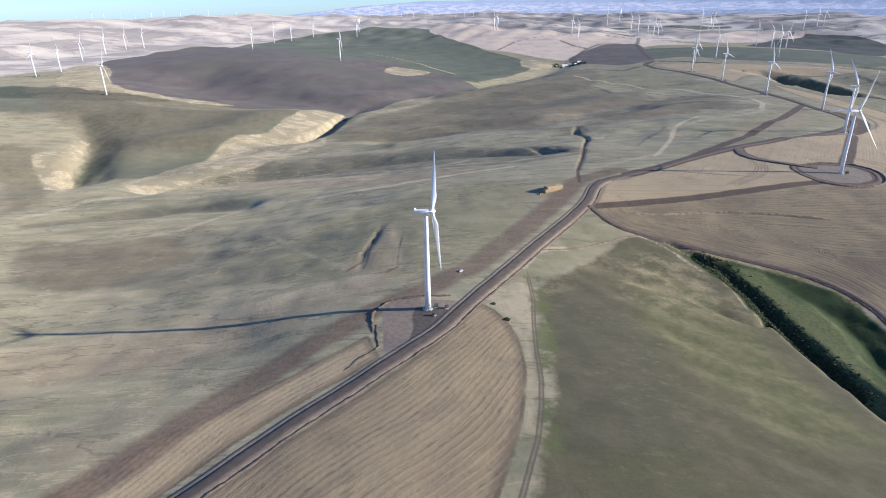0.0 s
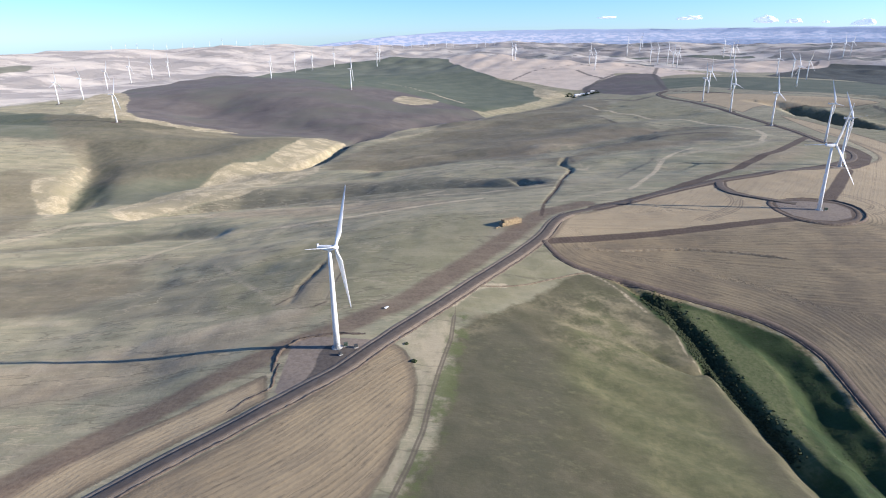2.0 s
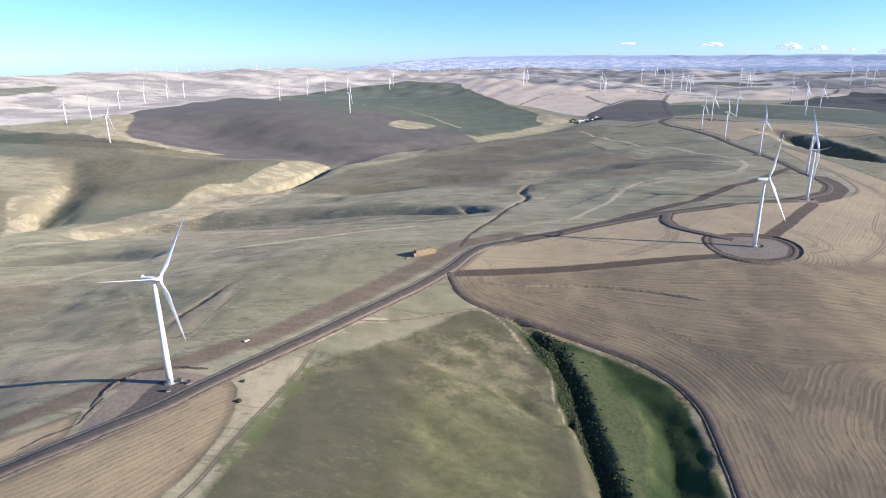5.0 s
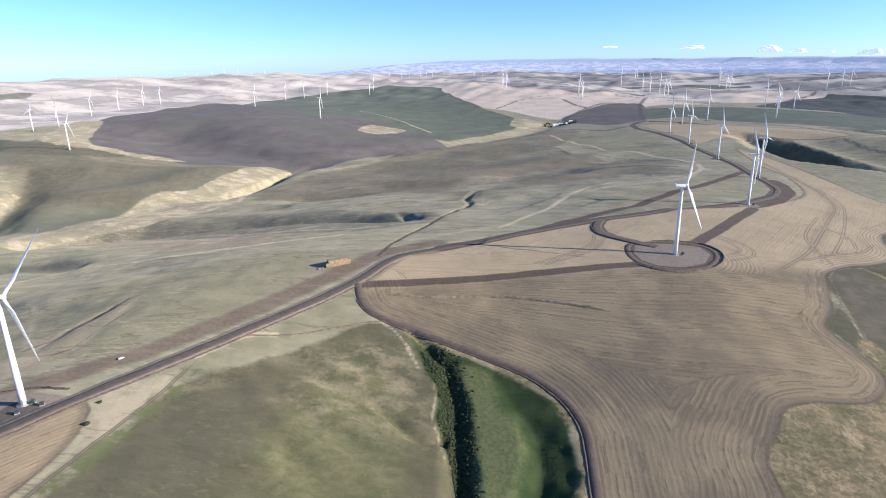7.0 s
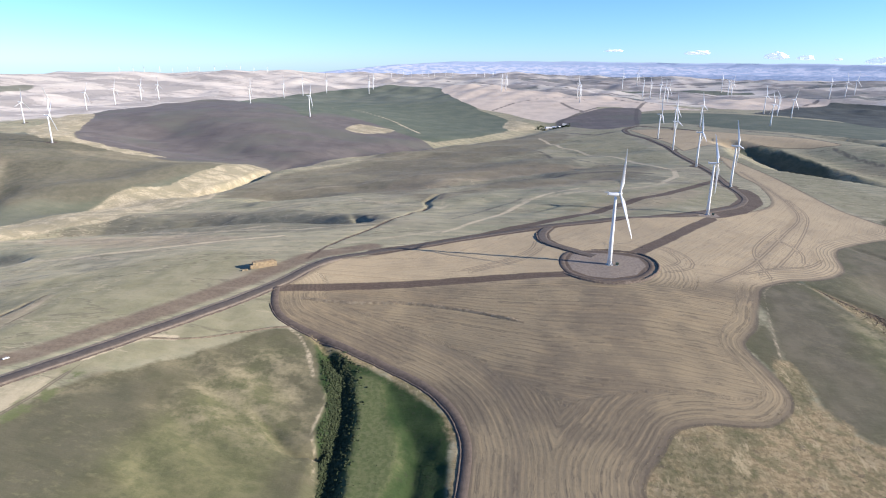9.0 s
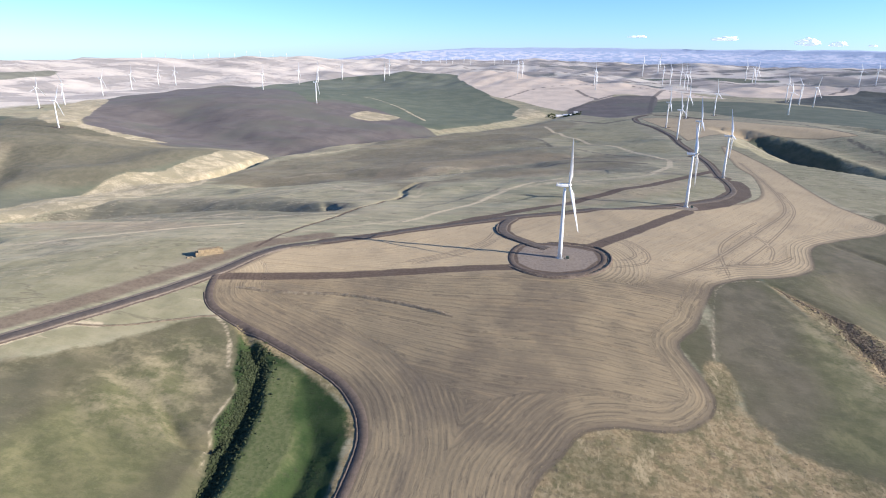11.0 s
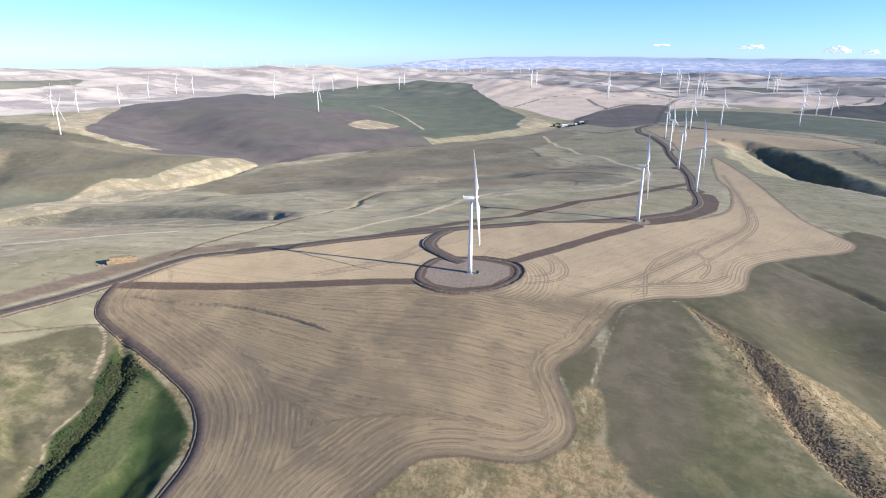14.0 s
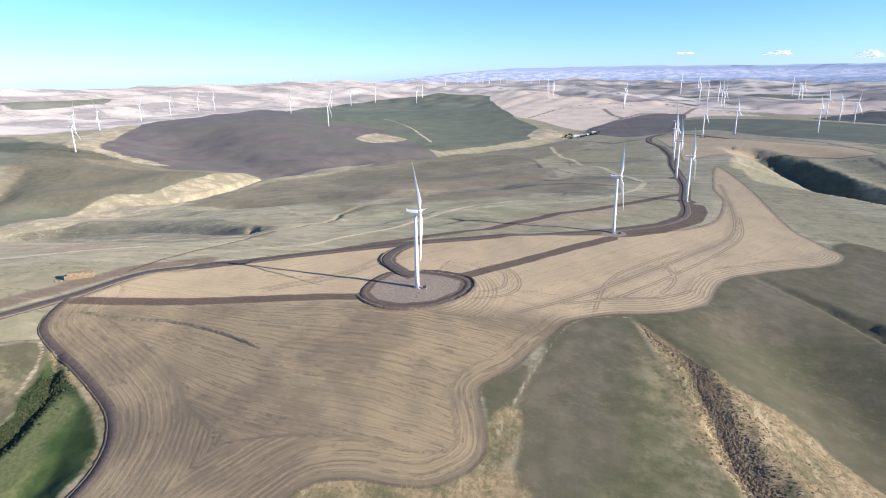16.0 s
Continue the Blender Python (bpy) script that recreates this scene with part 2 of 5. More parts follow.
    # dark lines: roads, valleys, painted edge shade and a bank's shaded side
    c = k.mix(k.math("MULTIPLY", mask("dark_shade_line", 4, 9, 4), 0.75), c, (0.085, 0.075, 0.070))
    # cereal stubble with drill rows
    rows = k.math("ADD", k.attr("rows"), k.math("MULTIPLY", k.math("SUBTRACT", k.noise(0.018, 3), 0.5), 6.0))
    rows = k.math("ADD", rows, k.math("MULTIPLY", wob2, 0.7))
    wave = k.math("SINE", k.math("MULTIPLY", rows, 2 * math.pi / 3.7))
    wave2 = k.math("SINE", k.math("MULTIPLY", rows, 2 * math.pi / 1.9))
    wave3 = k.math("SINE", k.math("MULTIPLY", rows, 2 * math.pi / 17.0))
    lane = k.n.new("ShaderNodeCombineXYZ")
    k.l.new(k.math("MULTIPLY", rows, 0.11), lane.inputs[0])
    k.l.new(k.math("MULTIPLY", big, 2.0), lane.inputs[1])
    lane, lane2 = k.noise(1.0, 4, 0.7, vec=lane.outputs[0]), k.noise(5.5, 3, 0.6, vec=lane.outputs[0])
    stub = k.mix(k.span(big, 0.32, 0.7), (0.308, 0.239, 0.143), (0.250, 0.196, 0.120))
    stub = k.mix(k.math("MULTIPLY", k.span(k.noise(0.013, 4, 0.6), 0.45, 0.62), 0.75), stub, (0.165, 0.130, 0.088))
    stub = k.mix(mask("bright", 14, 10, 3), stub, k.mix(k.span(big, 0.35, 0.7), (0.455, 0.355, 0.218), (0.390, 0.305, 0.190)))
    stub = k.mix(k.math("MULTIPLY", k.span(lane, 0.52, 0.68), 0.45), stub, (0.345, 0.252, 0.140))
    stub = k.mix(k.math("MULTIPLY", k.span(lane, 0.46, 0.30), 0.40), stub, (0.185, 0.148, 0.100))
    rowk = k.math("MULTIPLY", k.span(wave, 0.3, 0.95), k.span(k.noise(0.022, 4), 0.36, 0.62, 0.06, 0.30))
    rowk = k.math("MULTIPLY", rowk, k.span(lane, 0.36, 0.58, 0.15, 1.35))
    rowk = k.math("MULTIPLY", rowk, k.span(mask("bright", 14, 10, 3), 0, 1, 1.0, 0.20))
    line = k.math("MULTIPLY", k.span(lane2, 0.53, 0.66), k.span(mask("bright", 14, 10, 3), 0, 1, 0.62, 0.26))
    stub = k.mix(line, stub, (0.112, 0.088, 0.062))
    stub = k.mix(k.math("MULTIPLY", k.span(lane2, 0.47, 0.34), 0.3), stub, (0.40, 0.295, 0.165))
    stub = k.mix(rowk, stub, (0.108, 0.084, 0.058))
    stub = k.mix(k.math("MULTIPLY", k.span(wave2, 0.2, 1), 0.12), stub, (0.14, 0.110, 0.076))
    stub = k.mix(k.math("MULTIPLY", k.span(mask("turn", 5, 12, 3), 0, 1), k.span(wave, 0.1, 0.8, 0, 0.45)), stub, (0.15, 0.125, 0.085))
    stub = k.mix(k.math("MULTIPLY", k.span(fine, 0.5, 0.7), 0.22), stub, (0.33, 0.255, 0.165))
    stub = k.mix(k.span(k.math("ADD", k.attr("stubble"), k.math("MULTIPLY", wob2, 3.0)), 2.0, 6.5, 0.6, 0.0), stub, (0.150, 0.118, 0.084))
    wheel = k.math("ABSOLUTE", k.math("SUBTRACT", k.math("ABSOLUTE", k.attr("wheel")), 1.3))
    stub = k.mix(k.span(wheel, 0.35, 1.1, 0.55, 0.0), stub, (0.14, 0.11, 0.08))
    stub = k.mix(k.math("MULTIPLY", mask("smear", 3, 10, 3), 0.28), stub, (0.165, 0.130, 0.094))
    stubm = mask("stubble", 1.5, 2.0, 1.5)
    c = k.mix(stubm, c, stub)
    rim = k.math("ABSOLUTE", k.math("ADD", k.attr("stubble"), k.math("MULTIPLY", wob2, 2.5)))
    c = k.mix(k.math("MULTIPLY", k.span(rim, 0.5, 1.6, 0.7, 0.0), k.span(k.noise(0.03, 3), 0.35, 0.6, 0.3, 1.0)), c, (0.095, 0.075, 0.055))
    # bare earth and gravel
    scrape = k.mix(k.span(small, 0.35, 0.66), (0.132, 0.095, 0.070), (0.180, 0.134, 0.098))
    scrape = k.mix(k.math("MULTIPLY", k.span(streak, 0.5, 0.66), 0.4), scrape, (0.235, 0.190, 0.135))
    c = k.mix(k.math("MULTIPLY", mask("scrape", 4.0, 7, 4.0), 0.85), c, scrape)
    soil = k.mix(k.span(small, 0.35, 0.66), (0.082, 0.058, 0.045), (0.112, 0.080, 0.062))
    soil = k.mix(k.math("MULTIPLY", k.span(mid, 0.5, 0.65), 0.5), soil, (0.068, 0.048, 0.039))
    c = k.mix(k.math("MULTIPLY", mask("soil", 1.2, 2.5, 2.0), 0.93), c, soil)
    rut = k.math("ABSOLUTE", k.math("SUBTRACT", k.math("ABSOLUTE", k.math("ADD", k.attr("ruts"), k.math("MULTIPLY", wob2, 0.6))), 0.95))
    c = k.mix(k.span(k.math("ABSOLUTE", k.math("ADD", k.attr("ruts"), wob2)), 1.0, 1.9, 0.55, 0.0), c, (0.170, 0.138, 0.102))
    c = k.mix(k.span(rut, 0.25, 0.8, 0.6, 0.0), c, (0.110, 0.088, 0.066))
    pad = k.mix(k.span(small, 0.35, 0.66), (0.205, 0.165, 0.130), (0.262, 0.214, 0.170))
    c = k.mix(mask("gravel", 0.8, 1.5, 1.0), c, pad)
    c = k.mix(mask("drive", 0.8, 1.0, 1.0), c, k.mix(k.span(small, 0.35, 0.66), (0.088, 0.074, 0.064), (0.118, 0.100, 0.086)))
    # tufts and clods
    c = k.mix(k.math("MULTIPLY", k.span(small, 0.55, 0.75), 0.2), c, (0.09, 0.078, 0.05))
    c = k.mix(k.math("MULTIPLY", k.span(fine, 0.5, 0.75), 0.14), c, (0.26, 0.22, 0.14))
    h = k.math("ADD", k.math("MULTIPLY", small, 0.8), k.math("MULTIPLY", fine, 0.25))
    wildness = k.span(k.math("MAXIMUM", k.attr("stubble"), k.attr("soil")), -2, -12)
    h = k.math("ADD", h, k.math("MULTIPLY", k.math("MULTIPLY", k.noise(0.06, 5, 0.62, stretch=(0.5, 1.5, 1, 8)), 1.7), wildness))
    h = k.math("ADD", h, k.math("MULTIPLY", k.math("MULTIPLY", wave, stubm), 0.12))
    return k.done(c, h, 0.4, 0.6)


GROUND = ground_material()
GRAVEL = simple("road_gravel", (0.095, 0.077, 0.063), (0.130, 0.107, 0.089), 0.25, 0.95, 0.3, 0.1)
TRACK = simple("track_earth", (0.090, 0.070, 0.056), (0.135, 0.104, 0.082), 0.3, 0.95, 0.4, 0.2)
BERM = simple("heaped_earth", (0.100, 0.075, 0.058), (0.165, 0.130, 0.100), 0.4, 0.95, 0.6, 0.4)
WEEDY = simple("weedy_soil", (0.165, 0.128, 0.085), (0.29, 0.23, 0.15), 0.3, 0.95, 0.6, 0.3)
DUST = simple("pale_shoulder", (0.24, 0.185, 0.132), (0.325, 0.255, 0.185), 0.35, 0.95, 0.4, 0.2)
WHITE = simple("turbine_white_paint", (0.80, 0.80, 0.79), (0.74, 0.74, 0.73), 0.08, 0.38, 0.02, 0.02)
CONCRETE = simple("concrete", (0.36, 0.35, 0.33), (0.45, 0.44, 0.41), 0.5, 0.85, 0.2, 0.05)
STEEL = simple("galvanised_steel", (0.42, 0.43, 0.44), (0.52, 0.53, 0.54), 1.0, 0.45, 0.05, 0.01, 0.8)
DARK = simple("dark_paint", (0.045, 0.048, 0.05), (0.07, 0.072, 0.07), 1.0, 0.6, 0.05, 0.01)
RUBBER = simple("rubber", (0.02, 0.02, 0.02), (0.035, 0.034, 0.032), 2.0, 0.9, 0.2, 0.02)
GREENBOX = simple("green_enamel", (0.06, 0.085, 0.06), (0.075, 0.10, 0.07), 1.0, 0.5, 0.05, 0.01)
GLASSY = simple("dark_glass", (0.02, 0.024, 0.028), (0.03, 0.034, 0.04), 1.0, 0.08, 0.0, 0.01)


def bale_material():
    k = Nodes("straw_bale", 0.95)
    f, g = k.noise(1.2, 4, stretch=(1, 1, 4)), k.noise(9.0, 3)
    c = k.mix(k.span(f, 0.3, 0.7), (0.38, 0.29, 0.175), (0.28, 0.21, 0.125))
    c = k.mix(k.math("MULTIPLY", k.random(), 0.75), c, (0.21, 0.16, 0.10))
    return k.done(c, g, 0.5, 0.06)


def bush_material():
    k = Nodes("sagebrush", 0.95)
    c = k.mix(k.span(k.island(), 0, 1, kind="LINEAR"), (0.018, 0.027, 0.010), (0.060, 0.073, 0.033))
    c = k.mix(k.math("MULTIPLY", k.span(k.noise(2.5, 3), 0.45, 0.65), 0.5), c, (0.03, 0.034, 0.016))
    return k.done(c, k.noise(6, 3), 0.8, 0.1)


def twig_material():
    k = Nodes("dry_brush", 0.95)
    c = k.mix(k.span(k.island(), 0, 1, kind="LINEAR"), (0.140, 0.107, 0.074), (0.205, 0.158, 0.104))
    return k.done(c, k.noise(6, 3), 0.8, 0.1)


def tuft_material():
    k = Nodes("bunch_grass", 0.95)
    c = k.mix(k.span(k.island(), 0, 1, kind="LINEAR"), (0.16, 0.135, 0.070), (0.36, 0.285, 0.165))
    return k.done(c, k.noise(6, 3), 0.8, 0.1)


BALE, BUSH, TWIG, TUFT = bale_material(), bush_material(), twig_material(), tuft_material()
ROOFING = simple("sheet_roof", (0.62, 0.62, 0.62), (0.72, 0.72, 0.71), 0.3, 0.5, 0.05, 0.02)
SIDING = simple("barn_siding", (0.55, 0.53, 0.50), (0.64, 0.62, 0.58), 0.3, 0.8, 0.1, 0.02)
CLOUD = simple("cloud_white", (0.85, 0.86, 0.88), (0.80, 0.82, 0.86), 0.004, 1.0, 0.0, 0.1)
# soft glow replaces sunlight scattered through the cloud
cloud_nodes = CLOUD.node_tree.nodes["Principled BSDF"].inputs
cloud_nodes["Emission Color"].default_value, cloud_nodes["Emission Strength"].default_value = (0.72, 0.82, 0.97, 1), 0.28


def range_material():
    k = Nodes("hazy_range", 1.0)
    patch = k.noise(0.016, 5, 0.62, stretch=(1, 1, 5))
    sep = k.n.new("ShaderNodeSeparateXYZ")
    k.l.new(k.pos, sep.inputs[0])
    low = k.span(sep.outputs[2], 228, 200)
    # blue of distant haze mixed into the range's own colour
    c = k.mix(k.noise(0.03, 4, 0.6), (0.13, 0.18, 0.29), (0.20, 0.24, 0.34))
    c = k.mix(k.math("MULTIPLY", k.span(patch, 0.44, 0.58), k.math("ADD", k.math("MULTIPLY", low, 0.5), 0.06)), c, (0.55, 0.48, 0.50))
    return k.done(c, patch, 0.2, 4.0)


RANGE = range_material()
# an even bluish glow adds the pale veil of air
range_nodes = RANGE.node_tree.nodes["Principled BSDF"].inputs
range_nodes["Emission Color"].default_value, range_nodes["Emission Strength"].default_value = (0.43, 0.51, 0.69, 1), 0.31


# ---- lie of the land ----
KNOLLS_NEAR = [
    (759, 1024, 200, -1.6), (485, 410, 106, -15.3), (616, 633, 197, 11.6), (557, 447, 168, -29.5), (432, 490, 145, 12.5),
    (300, 698, 200, -8.2), (243, 933, 200, 3.9), (-176, 366, 200, -40.5), (101, 463, 121, -8.2), (763, 790, 200, -23.6),
    (409, 408, 126, 41.9), (716, 1100, 200, 0.7), (531, 659, 108, 1.9), (124, 570, 192, 4.8), (175, 425, 169, -10.9),
    (-164, 543, 200, -5.5), (533, 117, 200, -42.8), (11, 413, 181, 33.2), (4, 312, 200, 5.4), (437, 633, 157, -8.8),
    (562, 607, 140, 10), (292, 524, 169, 31.2), (295, 396, 141, -65.8), (615, 874, 200, 19.6), (-36, 669, 200, 5.2),
]
KNOLLS_FAR = [
    (-455, 1972, 458, 93), (-1000, 3300, 700, 10.7), (-1125, 1774, 559, -37.8), (1079, 2335, 592, 16.7), (-350, 200, 700, 21.2),
    (-373, 1135, 313, -4.2), (625, 2831, 526, 4.7), (-1215, 1981, 605, 5.6), (1300, 1067, 700, -33), (-1800, 1500, 700, 5.9),
    (-1675, 2407, 700, 11.5), (10, 1921, 550, -68.6), (-306, 1418, 363, -45.1), (-600, 2500, 673, 14.5), (-445, 998, 324, -18.4),
    (303, 3555, 634, 1.5), (1500, 3300, 700, 29.7), (1800, 2500, 700, -13.3), (400, 3300, 416, 62), (399, 2489, 558, -32.1),
    (21, 3090, 526, -2.3), (-737, 1278, 362, 41.7), (787, 1602, 671, 46.7), (-791, 829, 414, -66),
]
# broad valleys: x, y, depth, half width along each line
VALLEYS = [
    [(470, 2390, 14, 60), (300, 2050, 16, 50), (115, 1830, 18, 45), (-60, 1640, 12, 50), (-232, 1460, 8, 45), (-258, 1240, 8, 40), (-380, 1130, 10, 50), (-520, 1000, 14, 70), (-760, 900, 20, 90), (-1100, 800, 25, 120)],
    [(-232, 1460, 8, 60), (-420, 1560, 26, 110), (-600, 1650, 44, 150), (-720, 1740, 48, 160), (-850, 1760, 28, 150), (-1000, 1690, 8, 130)],
    [(-570, 1070, -8, 60), (-450, 1190, -16, 75), (-400, 1320, -16, 75), (-350, 1430, -6, 60)],
    [(-520, 665, 5, 28), (-450, 690, 7, 26), (-390, 705, 8, 24), (-310, 708, 7, 24), (-245, 690, 4, 20)],
    [(-420, 850, 16, 42), (-300, 905, 20, 42), (-150, 900, 20, 40), (20, 855, 17, 34), (140, 810, 9, 24)],
    [(-100, 1110, 12, 45), (40, 1170, 13, 45), (228, 1150, 11, 40), (390, 1230, 8, 40)],
    [(690, 690, 2, 40), (735, 625, 20, 55), (775, 560, 34, 80), (850, 460, 40, 120), (1000, 300, 40, 200)],
    [(960, 1770, 4, 50), (1060, 1665, 28, 70), (1140, 1560, 48, 100), (1260, 1420, 70, 150), (1450, 1200, 75, 250), (1650, 950, 75, 300)],
    [(300, 1250, 7, 50), (450, 1330, 8, 50), (560, 1380, 6, 50)],
    [(260, 1500, 8, 60), (420, 1560, 8, 60), (600, 1600, 6, 60)],
]
# sharp-edged cuts, from head to mouth: x, y, depth, width of the right bank, width of the left bank
CUTS = [
    [(198, 482, 2, 4, 5), (214, 463, 4, 6, 8), (228, 445, 4, 8, 8), (236, 417, 5, 9, 9), (241, 392, 6, 11, 10), (243, 367, 6.5, 11, 10), (246, 340, 7, 12, 11), (250, 300, 8, 12, 12), (255, 250, 10, 14, 14), (260, 120, 20, 20, 20)],
    [(262, 441, 1, 5, 8), (274, 414, 2.5, 8, 18), (286, 396, 4, 9, 20), (291, 380, 5, 10, 20), (292, 360, 6, 12, 20), (288, 335, 7, 14, 22), (290, 250, 9, 16, 22), (300, 120, 14, 24, 20)],
    [(617, 631, 1, 5, 5), (649, 593, 2.5, 6, 12), (656, 550, 5, 8, 20), (663, 517, 6, 9, 24), (668, 491, 7, 10, 26), (680, 462, 8, 12, 28), (740, 400, 20, 18, 34), (820, 300, 24, 40, 60)],
    [(905, 1790, 8, 60, 26), (985, 1680, 50, 150, 44), (1035, 1575, 66, 230, 50), (1090, 1490, 76, 300, 54), (1210, 1380, 50, 300, 64), (1400, 1200, 24, 300, 90)],
    [(-205, 1500, 4, 20, 20), (-232, 1440, 12, 16, 26), (-252, 1330, 18, 16, 26), (-262, 1240, 18, 18, 30), (-300, 1180, 8, 20, 30)],
    [(178, 404, 0.6, 3, 5), (194, 390, 2, 4, 6), (207, 378, 3, 4, 7), (214, 371, 4, 4, 8), (223, 369, 5, 4, 8), (232, 372, 6, 5, 8)],
    [(-771, 1272, 4, 20, 30), (-672, 1118, 13, 22, 60), (-642, 1026, 18, 25, 70), (-626, 966, 16, 25, 70), (-600, 900, 6, 30, 60)],
    [(-59, 522, 0.8, 1.6, 4), (-62, 497, 1.4, 1.8, 5), (-68, 460, 1.4, 1.8, 5), (-67, 424, 0.6, 1.6, 4)],
    [(122, 858, 1, 4, 8), (138, 832, 4, 5, 12), (152, 806, 5, 6, 12), (166, 785, 1, 4, 8)],
    [(231, 1029, 2, 4, 8), (211, 954, 3, 4, 10), (222, 910, 3, 4, 6), (200, 830, 1.6, 3, 3), (178, 743, 1.6, 3, 3), (154, 662, 1.2, 3, 3)],
    [(736, 790, 2, 5, 8), (775, 742, 4, 6, 12), (800, 700, 8, 8, 20), (850, 620, 14, 12, 30), (930, 500, 20, 20, 40)],
    [(1180, 1900, 4, 30, 20), (1290, 1780, 24, 60, 36), (1420, 1640, 40, 80, 50), (1600, 1450, 50, 120, 70)],
]


def spread(points, step, closed=False):
    """A smooth line through the points, with a point every step metres."""
    p = [np.array(q, float) for q in points]
    n = len(p)
    out = []
    for i in range(n if closed else n - 1):
        if closed:
            a, b, c, d = p[i - 1], p[i], p[(i + 1) % n], p[(i + 2) % n]
        else:
            a, b, c, d = p[max(i - 1, 0)], p[i], p[i + 1], p[min(i + 2, n - 1)]
        m = max(2, int(np.linalg.norm((c - b)[:2]) / step))
        for j in range(m):
            t = j / m
            out.append(0.5 * (2 * b + (c - a) * t + (2 * a - 5 * b + 4 * c - d) * t * t + (3 * b - a - 3 * c + d) * t ** 3))
    if not closed:
        out.append(p[-1])
    return np.array(out)


def ease(a, b, v):
    t = np.clip((v - a) / (b - a), 0, 1)
    return t * t * (3 - 2 * t)


def along(x, y, line):
    """Distance to a broken line, with the depth and the bank's width blended along it."""
    best, dep, wid = np.full(np.shape(x), 1e9), np.zeros(np.shape(x)), np.ones(np.shape(x))
    for a, b in zip(line, line[1:]):
        dx, dy = b[0] - a[0], b[1] - a[1]
        t = np.clip(((x - a[0]) * dx + (y - a[1]) * dy) / (dx * dx + dy * dy), 0, 1)
        d = np.hypot(x - a[0] - t * dx, y - a[1] - t * dy)
        near = d < best
        best = np.where(near, d, best)
        if len(a) > 2:
            dep = np.where(near, a[2] + t * (b[2] - a[2]), dep)
            w = a[3] + t * (b[3] - a[3])
            if len(a) > 4:
                left = dx * (y - a[1]) - dy * (x - a[0]) > 0
                w = np.where(left, a[4] + t * (b[4] - a[4]), w)
            wid = np.where(near, w, wid)
    return best, dep, wid


def beside(x, y, line):
    """Signed distance to a broken line, positive on its left."""
    best, sign = np.full(np.shape(x), 1e9), np.ones(np.shape(x))
    for a, b in zip(line, line[1:]):
        dx, dy = b[0] - a[0], b[1] - a[1]
        t = np.clip(((x - a[0]) * dx + (y - a[1]) * dy) / (dx * dx + dy * dy), 0, 1)
        d = np.hypot(x - a[0] - t * dx, y - a[1] - t * dy)
        sign = np.where(d < best, np.where(dx * (y - a[1]) - dy * (x - a[0]) > 0, 1.0, -1.0), sign)
        best = np.minimum(best, d)
    return best * sign


def inside(x, y, ring):
    """Signed distance to a closed outline, positive inside."""
    d, odd = np.full(np.shape(x), 1e9), np.zeros(np.shape(x), bool)
    n = len(ring)
    for i in range(n):
        (ax, ay), (bx, by) = ring[i][:2], ring[(i + 1) % n][:2]
        dx, dy = bx - ax, by - ay
        t = np.clip(((x - ax) * dx + (y - ay) * dy) / (dx * dx + dy * dy + 1e-9), 0, 1)
        d = np.minimum(d, np.hypot(x - ax - t * dx, y - ay - t * dy))
        if dy:
            odd ^= ((ay > y) != (by > y)) & (x < dx * (y - ay) / dy + ax)
    return np.where(odd, d, -d)


def rolling(x, y, seed, size, count=9, squeeze=1.0):
    """Smooth pseudo-random relief of about unit height."""
    g = np.random.default_rng(seed)
    z = np.zeros(np.shape(x))
    for i in range(count):
        a, f = g.uniform(0, math.pi), g.uniform(0.6, 1.6) / size
        kx, ky = math.cos(a) * f * 2 * math.pi, math.sin(a) * f * 2 * math.pi * squeeze
        z += np.sin(x * kx + y * ky + g.uniform(0, 6.28) + 1.2 * np.sin(x * ky * 0.37 - y * kx * 0.41))
    return z / math.sqrt(count)


